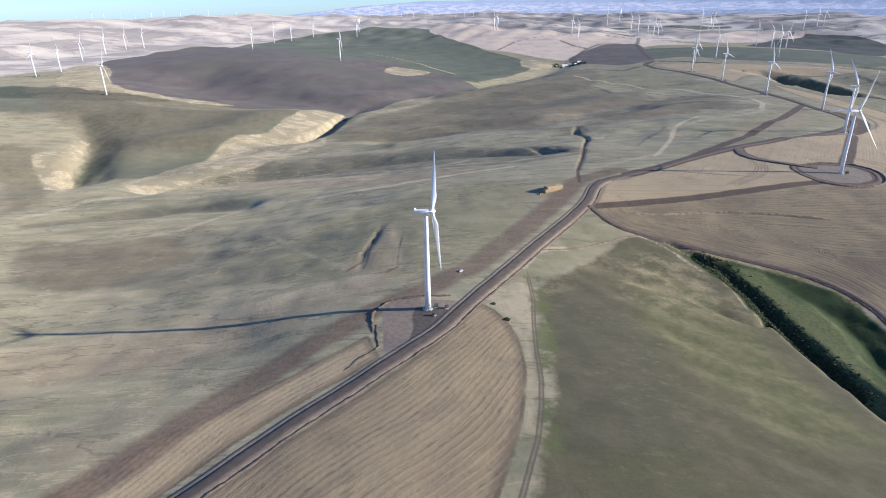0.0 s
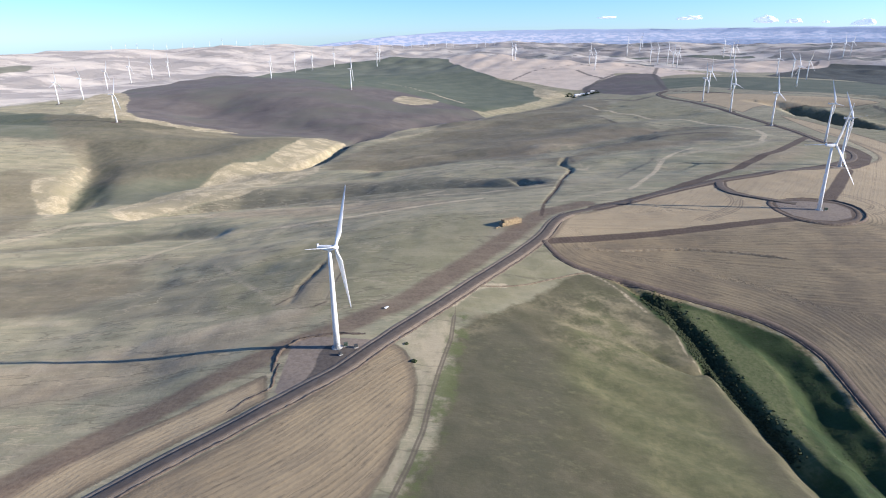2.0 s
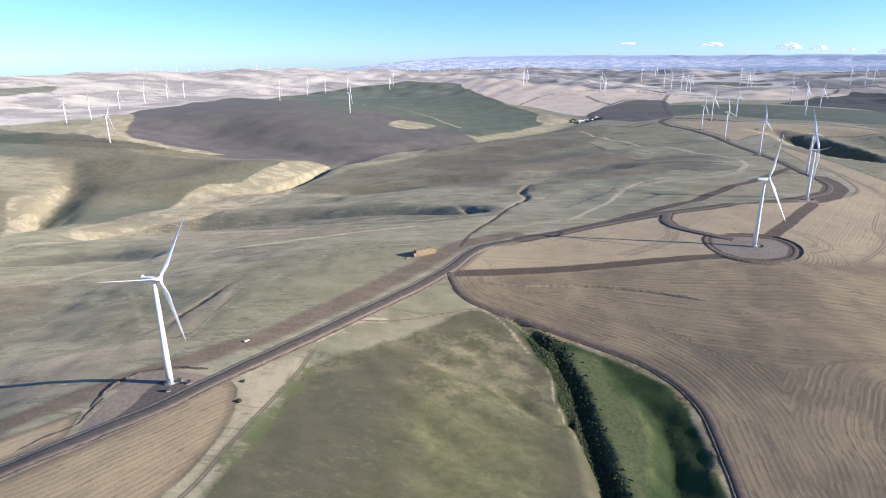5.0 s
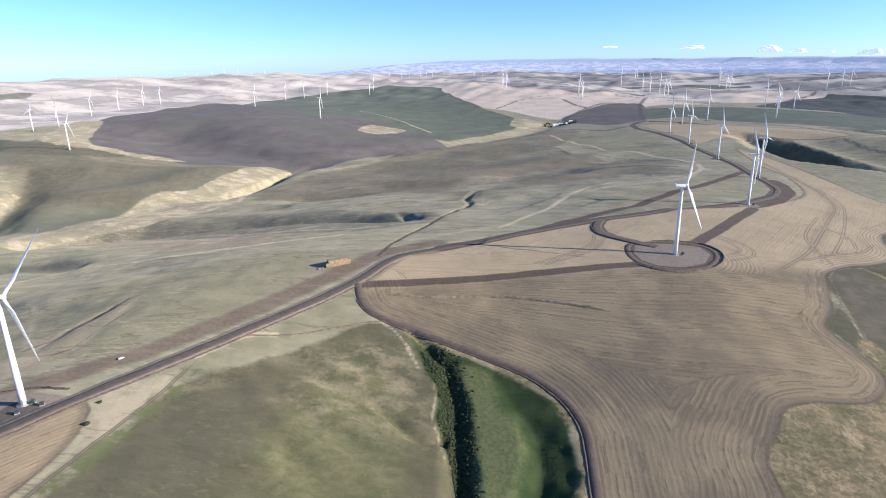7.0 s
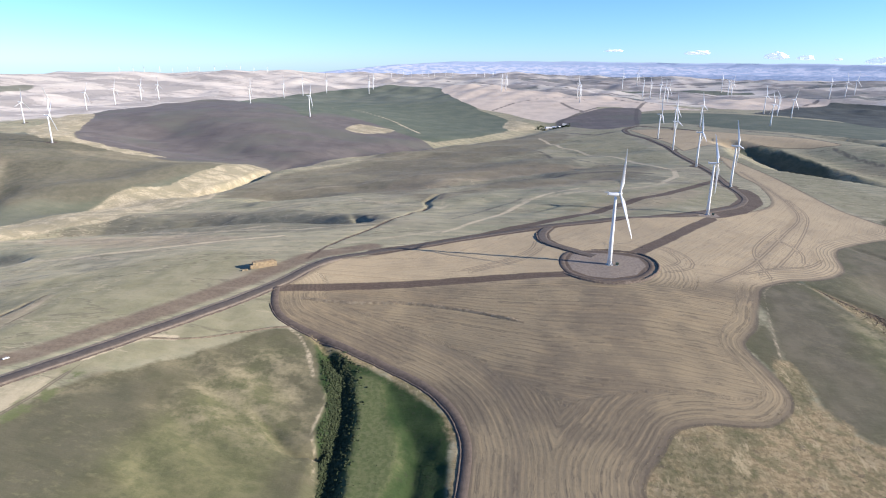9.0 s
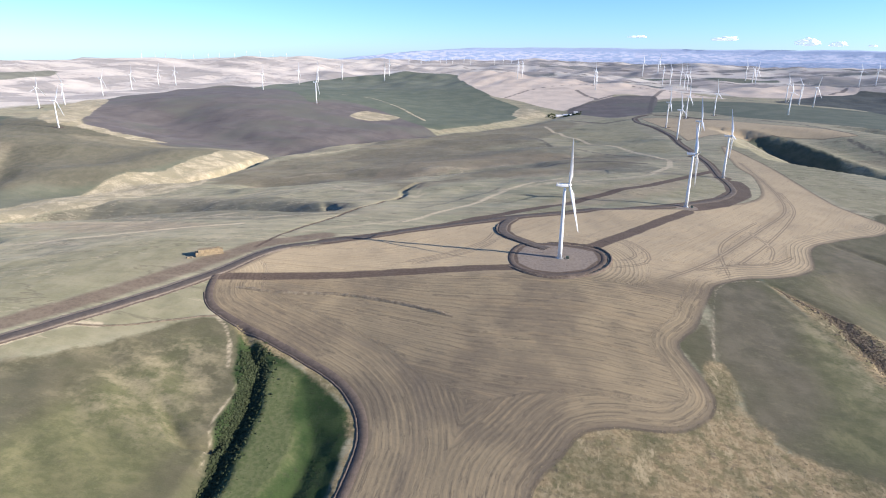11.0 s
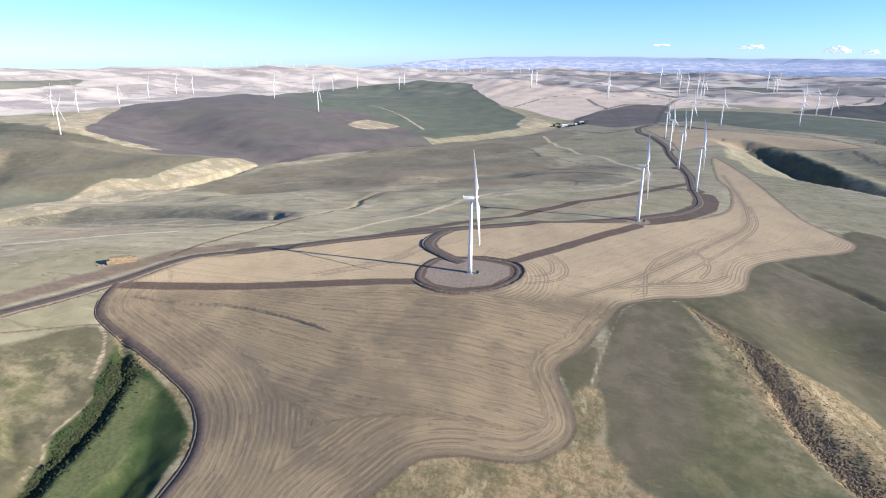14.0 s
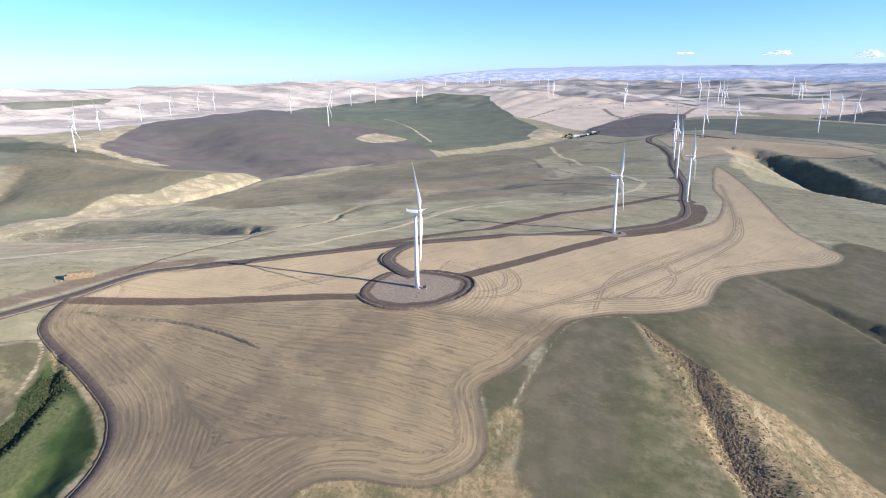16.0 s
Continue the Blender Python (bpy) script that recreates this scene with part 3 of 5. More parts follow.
def height(x, y):
    x, y = np.asarray(x, float), np.asarray(y, float)
    z = np.full(np.shape(x), 10.0)
    for cx, cy, r, a in KNOLLS_NEAR + KNOLLS_FAR:
        z = z + a * np.exp(-((x - cx) ** 2 + (y - cy) ** 2) / (2.0 * r * r))
    for line in VALLEYS:
        d, dep, wid = along(x, y, line)
        z = z - dep * np.exp(-(d / wid) ** 2)
    rag = rolling(x, y, 12, 26)
    for line in CUTS:
        d, dep, wid = along(x, y, line)
        p = np.clip(1 - (d + rag * np.minimum(0.1 * wid, 2.0)) / wid, 0, 1)
        z = z - dep * p ** 0.9
    r, az = np.hypot(x - 300, y - 90), np.arctan2(x - 300, y - 90)
    z = z + ease(3000, 4350, r) * (145 - 36 * ease(-0.08, 0.16, az) + 14 * np.sin(az * 3 + 0.4) + 8 * np.sin(az * 11) + 4 * np.sin(az * 29 + 1))
    z = z - ease(4380, 4700, r) * 220
    # gentle swales in the open pasture, broad folds farther off
    west = ease(-40, -160, x - 0.16 * (y - 350)) * ease(2600, 1600, y)
    north = ease(700, 850, y) * ease(620, 500, x) * ease(2600, 1600, y)
    wild = np.maximum(west, north)
    z = z + wild * (1.3 * rolling(x, y, 5, 240, squeeze=2.2) + 0.35 * rolling(x, y, 6, 80, squeeze=1.8))
    z = z + wild * 1.9 * np.sin(2 * math.pi * (y + 0.2 * x + 30 * np.sin(x / 170 + 1) + 18 * np.sin(y / 90)) / 165)
    rib = ease(95, 150, x - 0.1 * (400 - y)) * ease(232, 205, x) * ease(470, 430, y)
    z = z + rib * 0.9 * np.sin(2 * math.pi * (x * 0.42 + y * 0.9 + 5 * np.sin(x / 23)) / 34)
    z = z + 0.15 * rolling(x, y, 7, 38)
    z = z + ease(2600, 3400, r) * (7 * rolling(x, y, 8, 420) + 3.0 * rolling(x, y, 9, 190))
    return z


def level(x, y):
    return float(height(np.array([x]), np.array([y]))[0])


# ---- outlines of fields and lines of roads ----
STUBBLE = [
    [(141, 549), (164, 503), (196, 486), (224, 474), (260, 456), (289, 438), (309, 416), (320, 393), (322, 372), (320, 320), (330, 250), (390, 250), (415, 330), (418, 366), (428, 382), (437, 397), (447, 411), (472, 420), (488, 421), (506, 426), (521, 438), (528, 450), (530, 462), (526, 478), (516, 504), (521, 518), (534, 535), (544, 560), (556, 589), (565, 609), (587, 628), (604, 639), (641, 657), (678, 696), (696, 748), (719, 784), (771, 829), (828, 871), (851, 908), (838, 945), (821, 996), (817, 1093), (816, 1276), (800, 1480), (760, 1250), (757, 1130), (715, 980), (605, 880), (512, 838), (383, 765), (296, 700), (207, 632), (176, 616), (150, 560)],
    [(22, 354), (32, 344), (39, 327), (43, 311), (44, 288), (43, 268), (41, 256), (39, 245), (36, 229), (32, 215), (10, 150), (-40, 60), (-120, 120), (-104, 190), (-80, 216), (-46, 252), (-25, 277), (-2, 310), (11, 332)],
    [(-190, 180), (-147, 222), (-123, 248), (-92, 275), (-70, 296), (-48, 316), (-38, 290), (-61, 267), (-85, 243), (-106, 217), (-140, 170)],
    [(719, 2139), (832, 2116), (1016, 1903), (1143, 1808), (1182, 1713), (1099, 1710), (948, 1753), (812, 1650), (743, 1554), (751, 1737)],
]
FALLOW = [
    [(-951, 1787), (-1194, 2213), (-1159, 2436), (-1135, 2882), (-745, 2624), (-377, 2028), (-310, 2160), (-188, 2101), (-44, 1953), (66, 1848), (82, 1808), (-20, 1690), (-110, 1640), (-160, 1530), (-215, 1440), (-262, 1471), (-342, 1470), (-473, 1441), (-601, 1494), (-701, 1493), (-827, 1602)],
    [(501, 2444), (596, 2624), (710, 2784), (787, 2810), (875, 2767), (783, 2316), (708, 2228), (627, 2204)],
]
WHEAT = [
    [(-940, 2912), (-829, 3244), (-600, 3480), (-450, 3600), (-250, 3620), (-90, 3560), (-10, 3400), (22, 3263), (156, 2978), (178, 2785), (310, 2540), (330, 2300), (250, 2100), (140, 1930), (82, 1883), (-30, 1930), (-200, 2060), (-380, 1990), (-760, 2560), (-960, 2850)],
    [(844, 2616), (1006, 2639), (1195, 2608), (1380, 2489), (1474, 2391), (1557, 2214), (1350, 1851), (1230, 1896), (1138, 1968), (1014, 2080), (916, 2299), (783, 2316)],
    [(1304, 2668), (1587, 2968), (1810, 3136), (2014, 3025), (1900, 2600), (1557, 2214), (1498, 2441), (1404, 2543)],
    [(822, 3500), (1000, 3470), (1275, 3490), (1549, 3460), (1560, 3400), (1363, 3400), (1050, 3405), (846, 3420)],
    [(604, 641), (663, 671), (653, 644), (635, 623), (615, 634)],
]
STRAW = [
    [(-1081, 1702), (-1150, 1850), (-1262, 2086), (-1176, 2116), (-1012, 1882), (-959, 1767), (-820, 1551), (-661, 1483), (-507, 1453), (-582, 1432), (-760, 1482), (-919, 1527)],
    [(-242, 1457), (-306, 1474), (-329, 1440), (-349, 1305), (-364, 1214), (-410, 1168), (-431, 1122), (-436, 1080), (-451, 998), (-495, 946), (-507, 897), (-447, 832), (-423, 875), (-374, 922), (-301, 962), (-265, 1043), (-222, 1101), (-262, 1295), (-253, 1361)],
    [(-737, 1048), (-710, 1072), (-698, 1155), (-674, 1097), (-648, 1018), (-635, 979), (-540, 805), (-694, 983)],
    [(300, 2330), (330, 2520), (423, 2400), (400, 2330), (340, 2260)],
    [(-179, 1911), (-168, 2018), (-92, 2017), (-39, 1980), (-117, 1874)],
    [(31, 371), (49, 385), (60, 395), (59, 333), (54, 316), (49, 290), (46, 260), (41, 225), (38, 228), (43, 250), (46, 270), (47, 295), (45, 312), (41, 328), (33, 345), (24, 356)],
]
OLIVE = [
    [(690, 745), (712, 790), (765, 832), (822, 880), (880, 960), (1000, 800), (1200, 500), (900, 350), (790, 420), (730, 500), (700, 552), (672, 568), (640, 600), (614, 636), (650, 680), (672, 700)],
    [(68, 380), (95, 411), (130, 447), (165, 486), (200, 478), (220, 440), (236, 400), (246, 345), (256, 250), (200, 60), (24, 60), (43, 200), (57, 250), (65, 310)],
    [(550, 600), (562, 618), (591, 638), (608, 640), (625, 589), (637, 550), (650, 513), (666, 478), (676, 455), (700, 400), (640, 340), (600, 380), (569, 421), (556, 436), (548, 450), (549, 473), (543, 496), (547, 526), (553, 563)],
    [(518, 506), (522, 518), (535, 535), (541, 550), (543, 525), (536, 495), (530, 480), (524, 490)],
]
TAN = [
    [(-69, 3562), (157, 3569), (406, 3335), (626, 3178), (698, 2786), (599, 2652), (503, 2469), (418, 2525), (316, 2676), (217, 2767), (177, 2814), (29, 3180)],
    [(650, 3141), (820, 3175), (942, 3101), (1027, 2907), (1156, 2764), (967, 2756), (834, 2677), (814, 2826), (671, 2865)],
    [(1408, 3238), (1594, 3307), (1797, 3222), (1810, 3136), (1641, 2980), (1368, 2840), (1218, 2887), (1233, 3191)],
]
SWARD = [
    [(34, 359), (60, 398), (63, 371), (55, 307), (46, 254), (33, 207), (22, 180), (10, 130), (0, 130), (20, 180), (33, 215), (43, 258), (47, 303), (39, 335)],
    [(-120, 420), (-20, 400), (40, 470), (90, 560), (60, 640), (-60, 600), (-140, 520)],
    [(50, 390), (94, 420), (128, 455), (165, 495), (150, 540), (141, 549), (115, 500), (80, 445)],
    [(779, 1427), (877, 1575), (946, 1541), (915, 1208), (927, 1118), (942, 1048), (895, 918), (865, 949), (834, 982), (818, 1086), (794, 1174)],
    [(401, 833), (452, 935), (535, 1032), (662, 1131), (688, 1057), (672, 991), (576, 919), (489, 859), (414, 786)],
    [(386, 1762), (494, 1942), (658, 2159), (679, 1682), (687, 1422), (621, 1379), (496, 1611)],
]
SOD = [
    [(565, 604), (585, 618), (599, 618), (608, 587), (596, 515), (557, 499), (546, 532), (557, 568)],
    [(71, 379), (107, 402), (128, 363), (133, 322), (120, 279), (120, 244), (111, 218), (52, 211), (55, 251), (64, 313)],
]
HILL_SOD = [
    [(565, 604), (585, 618), (599, 618), (608, 587), (596, 515), (557, 499), (546, 532), (557, 568)],
    [(546, 528), (596, 515), (605, 485), (597, 446), (557, 434), (549, 474)],
    [(-449, 584), (-363, 584), (-303, 590), (-254, 551), (-259, 496), (-282, 460), (-358, 469)],
    [(675, 664), (712, 763), (746, 796), (764, 721), (752, 675), (716, 647), (685, 646)],
    [(848, 895), (883, 931), (887, 895), (838, 762), (827, 787)],
    [(-796, 1304), (-805, 1413), (-703, 1290), (-640, 1108), (-638, 1048), (-654, 1068), (-709, 1185)],
    [(-1099, 1605), (-852, 1507), (-607, 1457), (-470, 1446), (-332, 1456), (-359, 1287), (-396, 1194), (-443, 1115), (-527, 1073), (-646, 1079)],
    [(-816, 1061), (-750, 1071), (-686, 980), (-559, 803), (-568, 776), (-580, 749)],
    [(-213, 1148), (-190, 1316), (-96, 1445), (132, 1574), (182, 1071), (65, 1108), (-49, 1131)],
    [(-14, 1695), (149, 1763), (369, 2156), (519, 2062), (400, 1655), (281, 1536), (474, 1359), (349, 1281), (199, 1231), (2, 1288)],
    [(150, 1098), (229, 1033), (515, 1383), (613, 1299), (541, 1159), (438, 1102), (297, 1048), (220, 938)],
]
MEAD = [
    [(164, 433), (197, 414), (216, 365), (216, 312), (220, 267), (226, 244), (164, 227), (154, 270), (147, 307), (135, 332), (141, 388)],
    [(622, 575), (632, 552), (648, 520), (662, 484), (672, 462), (660, 430), (610, 425), (580, 440), (597, 470), (612, 520)],
]
SPUR = [
    [(238, 446), (252, 444), (260, 436), (267, 408), (277, 396), (282, 382), (283, 364), (278, 345), (272, 320), (262, 280), (250, 285), (252, 330), (254, 354), (251, 379), (247, 406), (241, 430)],
]
EAST_EDGE = [(390, 250), (415, 330), (418, 366), (428, 382), (437, 397), (447, 411), (472, 420), (488, 421), (506, 426), (521, 438), (528, 450), (530, 462), (526, 478), (516, 504), (521, 518), (534, 535), (544, 560), (556, 589), (565, 609), (587, 628), (604, 639)]
FIELD_END = [(600, 643), (641, 661), (678, 696), (696, 748), (719, 784), (771, 829), (828, 871), (851, 908)]
LUSH = [
    [(196, 483), (203, 467), (211, 449), (217, 433), (223, 425), (227, 409), (227, 390), (233, 376), (239, 354), (244, 330), (251, 280), (256, 150), (330, 150), (314, 300), (313, 352), (311, 383), (312, 406), (298, 419), (281, 432), (268, 443), (253, 450), (226, 471)],
]
BRUSH = [
    [(617, 631), (648, 599), (680, 570), (708, 561), (730, 542), (760, 500), (790, 420), (747, 336), (700, 440), (680, 452), (662, 477), (647, 501), (637, 550), (630, 584)],
    [(400, 300), (415, 375), (440, 412), (486, 426), (518, 442), (526, 462), (529, 488), (542, 496), (548, 472), (547, 450), (556, 436), (569, 421), (620, 400), (600, 340), (520, 300)],
]
PADS = [
    [(-35, 365), (-43, 358), (-40, 332), (-36, 297), (-29, 291), (-17, 310), (-6, 328), (11, 342), (16, 356), (-13, 360)],
]
DRIVE = [(-18, 350), (-21, 337), (-20, 320), (-24, 298), (-31, 287), (-12, 298), (7, 332), (9, 341), (-6, 346)]
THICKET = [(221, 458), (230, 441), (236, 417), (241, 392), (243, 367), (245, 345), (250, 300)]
FRESH = [(66, 395), (66, 363), (62, 326), (59, 295), (56, 264), (53, 238), (46, 210)]
DIM = [
    [(-2420, 2560), (-2325, 2690), (-2262, 2820), (-2150, 2970), (-2060, 2870), (-2111, 2659), (-2168, 2525), (-2260, 2480)],
    [(-1097, 1606), (-1049, 1668), (-758, 1421), (-613, 1376), (-440, 1390), (-312, 1412), (-319, 1336), (-346, 1236), (-408, 1153), (-434, 1099), (-443, 965), (-536, 951), (-600, 1000), (-660, 1130), (-780, 1290), (-900, 1290), (-1000, 1310), (-1400, 1350), (-1500, 1800)],
]
DARK_LINES = [
    # shaded side of the weedy bank, put in as colour
    ([(164, 536), (214, 536), (261, 539), (308, 530), (350, 515)], 1.4),
    ([(388, 1694), (484, 1446), (613, 1330), (663, 1252)], 3), ([(362, 1147), (439, 1228), (521, 1241), (600, 1229)], 6), ([(267, 806), (297, 869), (342, 926), (355, 952)], 1.5),
    ([(234, 963), (234, 1038), (282, 1060)], 2), ([(132, 845), (164, 838), (164, 780)], 2.5),
    # far roads and valley lines, some of them painted edge shadows
    ([(513, 2458), (599, 2652), (702, 2818)], 9), ([(959, 3053), (863, 2769), (809, 2498), (772, 2263)], 8), ([(1304, 2668), (1146, 2731), (1022, 2884), (816, 3152)], 9),
    ([(242, 2752), (343, 2943), (596, 3150), (692, 3035)], 7), ([(506, 2141), (601, 2026), (666, 2096)], 10), ([(1788, 3201), (1587, 2968), (1304, 2668)], 12),
    ([(551, 2938), (590, 2797), (630, 2719)], 9), ([(-106, 3911), (186, 3670), (412, 3568), (646, 3380)], 12), ([(766, 3188), (1050, 3354), (1363, 3356)], 14),
    ([(318, 4062), (664, 3928)], 14), ([(811, 3738), (1146, 3802), (1514, 3656)], 14), ([(839, 2011), (1002, 2046), (1119, 1889), (1169, 1743)], 7), ([(1146, 1695), (1170, 1632), (1209, 1593)], 8),
]
# first and third: shaded banks put in as colour; second: dark green hillside
SHADE_GREEN = [
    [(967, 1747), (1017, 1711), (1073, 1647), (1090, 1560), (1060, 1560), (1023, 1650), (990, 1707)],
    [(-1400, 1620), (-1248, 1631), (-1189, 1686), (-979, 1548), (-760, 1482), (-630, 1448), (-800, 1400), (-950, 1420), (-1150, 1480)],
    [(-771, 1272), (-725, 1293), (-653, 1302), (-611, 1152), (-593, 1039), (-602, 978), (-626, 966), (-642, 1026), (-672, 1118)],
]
ROAD_MAIN = [(-150, 140), (-96, 209), (-74, 237), (-53, 260), (-29, 288), (-4, 318), (18, 357), (46, 405), (80, 463), (115, 516), (142, 560), (158, 598), (176, 621), (207, 640), (250, 667), (296, 706), (341, 742), (383, 770), (448, 806), (512, 842), (570, 871), (610, 903), (657, 949), (690, 1006), (700, 1060), (703, 1129), (716, 1250), (717, 1368), (717, 1505), (727, 1651), (720, 1865), (697, 2015), (705, 2150), (760, 2235), (841, 2160), (910, 2020)]
STRIP_WEST = [(-210, 140), (-147, 218), (-117, 267), (-85, 310), (-48, 351), (-14, 376), (25, 418), (62, 479), (106, 549), (146, 622), (198, 659)]
STRIP_NORTH = [(290, 703), (342, 757), (418, 831), (483, 908), (570, 1003), (640, 1092), (676, 1140), (704, 1172)]
BAND_SOUTH = [(138, 546), (161, 551), (209, 560), (259, 569), (308, 579), (359, 591), (392, 598)]
BAND_NORTH = [(465, 670), (507, 728), (552, 794), (596, 858)]
BAND_OUTER = [(605, 876), (651, 920), (700, 992), (715, 1050), (716, 1085)]
RIM_TRACK = [(141, 549), (150, 522), (164, 503), (196, 486), (224, 474), (260, 456), (289, 438), (309, 416), (319, 393), (321, 372), (320, 335), (318, 280), (326, 200)]
FIELD_TRACK = [(62, 397), (61, 363), (56, 326), (53, 295), (51, 264), (47, 238), (42, 216), (30, 180), (5, 110)]
RING_PAD = [(391, 633), (394, 606), (409, 592), (433, 589), (460, 605), (475, 634), (471, 660), (450, 668), (423, 670), (399, 660)]
RING_ROAD = [(386, 768), (377, 740), (377, 710), (385, 690), (398, 676), (410, 664), (424, 654)]
DITCH = [(168, 533), (214, 533), (261, 536), (308, 527), (354, 511)]
PALE_LINES = [
    ([(-147, 672), (-100, 668), (-58, 672), (-14, 682), (35, 694), (84, 705)], 4.5),
    ([(-399, 2496), (-273, 2462), (-123, 2276), (17, 2038), (40, 1990)], 6),
    ([(60, 415), (72, 440), (84, 452), (100, 456)], 3.5),
    ([(420, 1963), (467, 1727), (554, 1526), (652, 1270), (638, 1198), (596, 1122)], 5),
    ([(266, 732), (298, 788), (338, 872), (368, 942), (448, 1049)], 3.2),
    ([(165, 498), (186, 481), (198, 464), (209, 440)], 1.2),
    ([(534, 468), (538, 495), (544, 525), (553, 563), (563, 600), (577, 621), (598, 632), (612, 636)], 0.3),
    ([(671, 694), (690, 745), (712, 784), (760, 824), (815, 868), (845, 905)], 1.5),
    ([(222, 434), (225, 409), (225, 390), (231, 376), (237, 354)], 0.6),
]

PALE_BANDS = [
    ([(168, 500), (180, 494), (190, 486)], 4),
    ([(59, 1246), (210, 1300), (324, 1324)], 6), ([(395, 961), (476, 1021), (564, 1076), (616, 1134)], 5), ([(-81, 1183), (-4, 1223), (81, 1251)], 6),
    ([(-358, 905), (-65, 777), (89, 745), (178, 772)], 3), ([(-157, 1132), (-3, 1133), (111, 974), (175, 936)], 4), ([(-165, 540), (-101, 458), (-81, 429)], 1.5),
    ([(-320, 350), (-255, 362), (-201, 373), (-140, 383), (-96, 397), (-57, 408)], 8),
    ([(-320, 448), (-256, 436)], 3),
    ([(-533, 705), (-488, 784), (-331, 801), (-189, 793), (-72, 764)], 8),
    ([(-452, 584), (-358, 581), (-278, 607), (-242, 679), (-156, 673), (-63, 636)], 4),
    ([(-289, 784), (-175, 758), (-80, 746), (-26, 758), (36, 784)], 5),
    ([(-68, 991), (48, 998), (159, 951), (242, 902), (253, 924)], 4),
    ([(152, 654), (208, 696), (281, 752), (347, 890), (363, 948)], 2.5),
    ([(-250, 1414), (-142, 1429), (-10, 1540), (130, 1702)], 6),
    ([(241, 923), (239, 963), (266, 1023), (337, 960)], 2),
    ([(-36, 417), (-38, 453), (-50, 520)], 2),
]
DARK_PATCHES = [
    [(560, 545), (562, 590), (576, 616), (604, 644), (640, 585), (650, 545), (620, 500), (580, 500)],
    [(-512, 672), (-490, 690), (-421, 720), (-334, 724), (-261, 711), (-244, 684), (-304, 706), (-367, 714), (-450, 671)],
    [(-359, 908), (-300, 960), (-242, 980), (-29, 945), (100, 885), (151, 850), (194, 785), (144, 751), (82, 731), (-60, 772), (-251, 839)],
    [(-100, 1011), (-120, 1110), (-86, 1193), (33, 1252), (228, 1211), (324, 1318), (437, 1352), (400, 1180), (382, 1134), (228, 1112), (79, 1124), (-43, 1103)],
    [(479, 1174), (540, 1222), (613, 1180), (569, 1126), (513, 1092)],
    [(142, 1639), (339, 1751), (483, 1386), (368, 1354), (140, 1297), (-17, 1393)],
    [(-425, 549), (-336, 545), (-265, 541), (-156, 509), (-90, 501), (-71, 538), (-59, 568), (-49, 472), (-67, 420), (-122, 423), (-209, 439), (-289, 460), (-363, 466)],
    [(-75, 430), (-80, 470), (-72, 520), (-56, 524), (-50, 470), (-55, 425)],
]
WARM = [
    [(-75, 425), (-68, 460), (-62, 500), (-58, 522), (-45, 505), (-38, 453), (-40, 415)],
    [(92, 1203), (217, 1319), (374, 1394), (504, 1362), (380, 1284), (236, 1192), (174, 1080)],
    [(311, 1094), (389, 1112), (476, 1178), (539, 1188), (503, 1107), (404, 1063)],
    [(420, 860), (500, 960), (600, 1060), (640, 1040), (560, 930), (470, 860)],
    [(-140, 383), (-60, 408), (-40, 395), (-110, 340), (-250, 300), (-330, 320), (-320, 352)],
    [(-300, 800), (-180, 792), (-70, 764), (40, 700), (-60, 690), (-200, 740)],
]
MOTTLE = [
    [(128, 380), (150, 440), (186, 472), (214, 440), (222, 385), (200, 360), (165, 370)],
    [(120, 430), (150, 452), (186, 470), (211, 440), (220, 404), (195, 400), (169, 410)],
    [(60, 376), (94, 413), (128, 449), (110, 420), (70, 360)],
    [(612, 600), (648, 560), (668, 500), (692, 420), (650, 380), (630, 480)],
]
WHEELS = [
    [(527, 612), (584, 679), (670, 818), (731, 922), (754, 1016), (765, 1125), (775, 1270)],
    [(603, 672), (652, 750), (715, 864), (750, 943), (764, 1033)],
    [(584, 639), (600, 725), (670, 842)],
    [(490, 640), (505, 655), (500, 690), (480, 700)],
    [(486, 622), (512, 640), (518, 668), (505, 700), (484, 712)],
    [(640, 700), (655, 742), (648, 790)],
    [(560, 640), (600, 668), (640, 690), (668, 722)],
    [(300, 600), (340, 632), (362, 668), (368, 700)],
    [(310, 598), (352, 630), (372, 668)],
]

# wind turbines: x, y, heading of the rotor, first blade's angle
TURBINES_RIDGE = [
    (-11, 346.5, -6, 48), (434.5, 629.5, 11, -20), (598, 881, -9, 42), (704, 1113, -9, 30), (709, 1329, -7, 14),
    (727, 1590, 2, 20), (749, 1848, -5, 0), (850, 2084, 5, -6), (949, 2151, 3, 12),
]
TURBINES_WEST = [
    (-814, 1466, 8, 35), (-1247, 1880, 7, 12), (-1210, 1950, 12, -25), (-1339, 2302, 6, 35), (-1363, 2515, 5, 25), (-1404, 2766, 9, 35),
    (-1348, 2818, 8, 0), (-788, 2586, 12, 35), (-824, 3066, 12, 25), (-770, 3198, 7, 0), (-336, 2037, 7, 35),
    (-687, 3343, 11, -25), (-461, 3391, 5, -25), (-463, 3504, 6, 0),
]
TURBINES_FAR = [
    (1341, 2667), (1174, 2167), (1351, 2562), (1372, 2489), (985, 3287), (1019, 3274), (1060, 3244), (1061, 3154), (1063, 3096),
    (1415, 3446), (1434, 3396), (1430, 3333), (922, 3534), (1015, 3628), (1831, 3193), (1916, 3227), (2002, 3315),
    (270, 3284), (290, 3354), (643, 3123), (637, 2942),
]
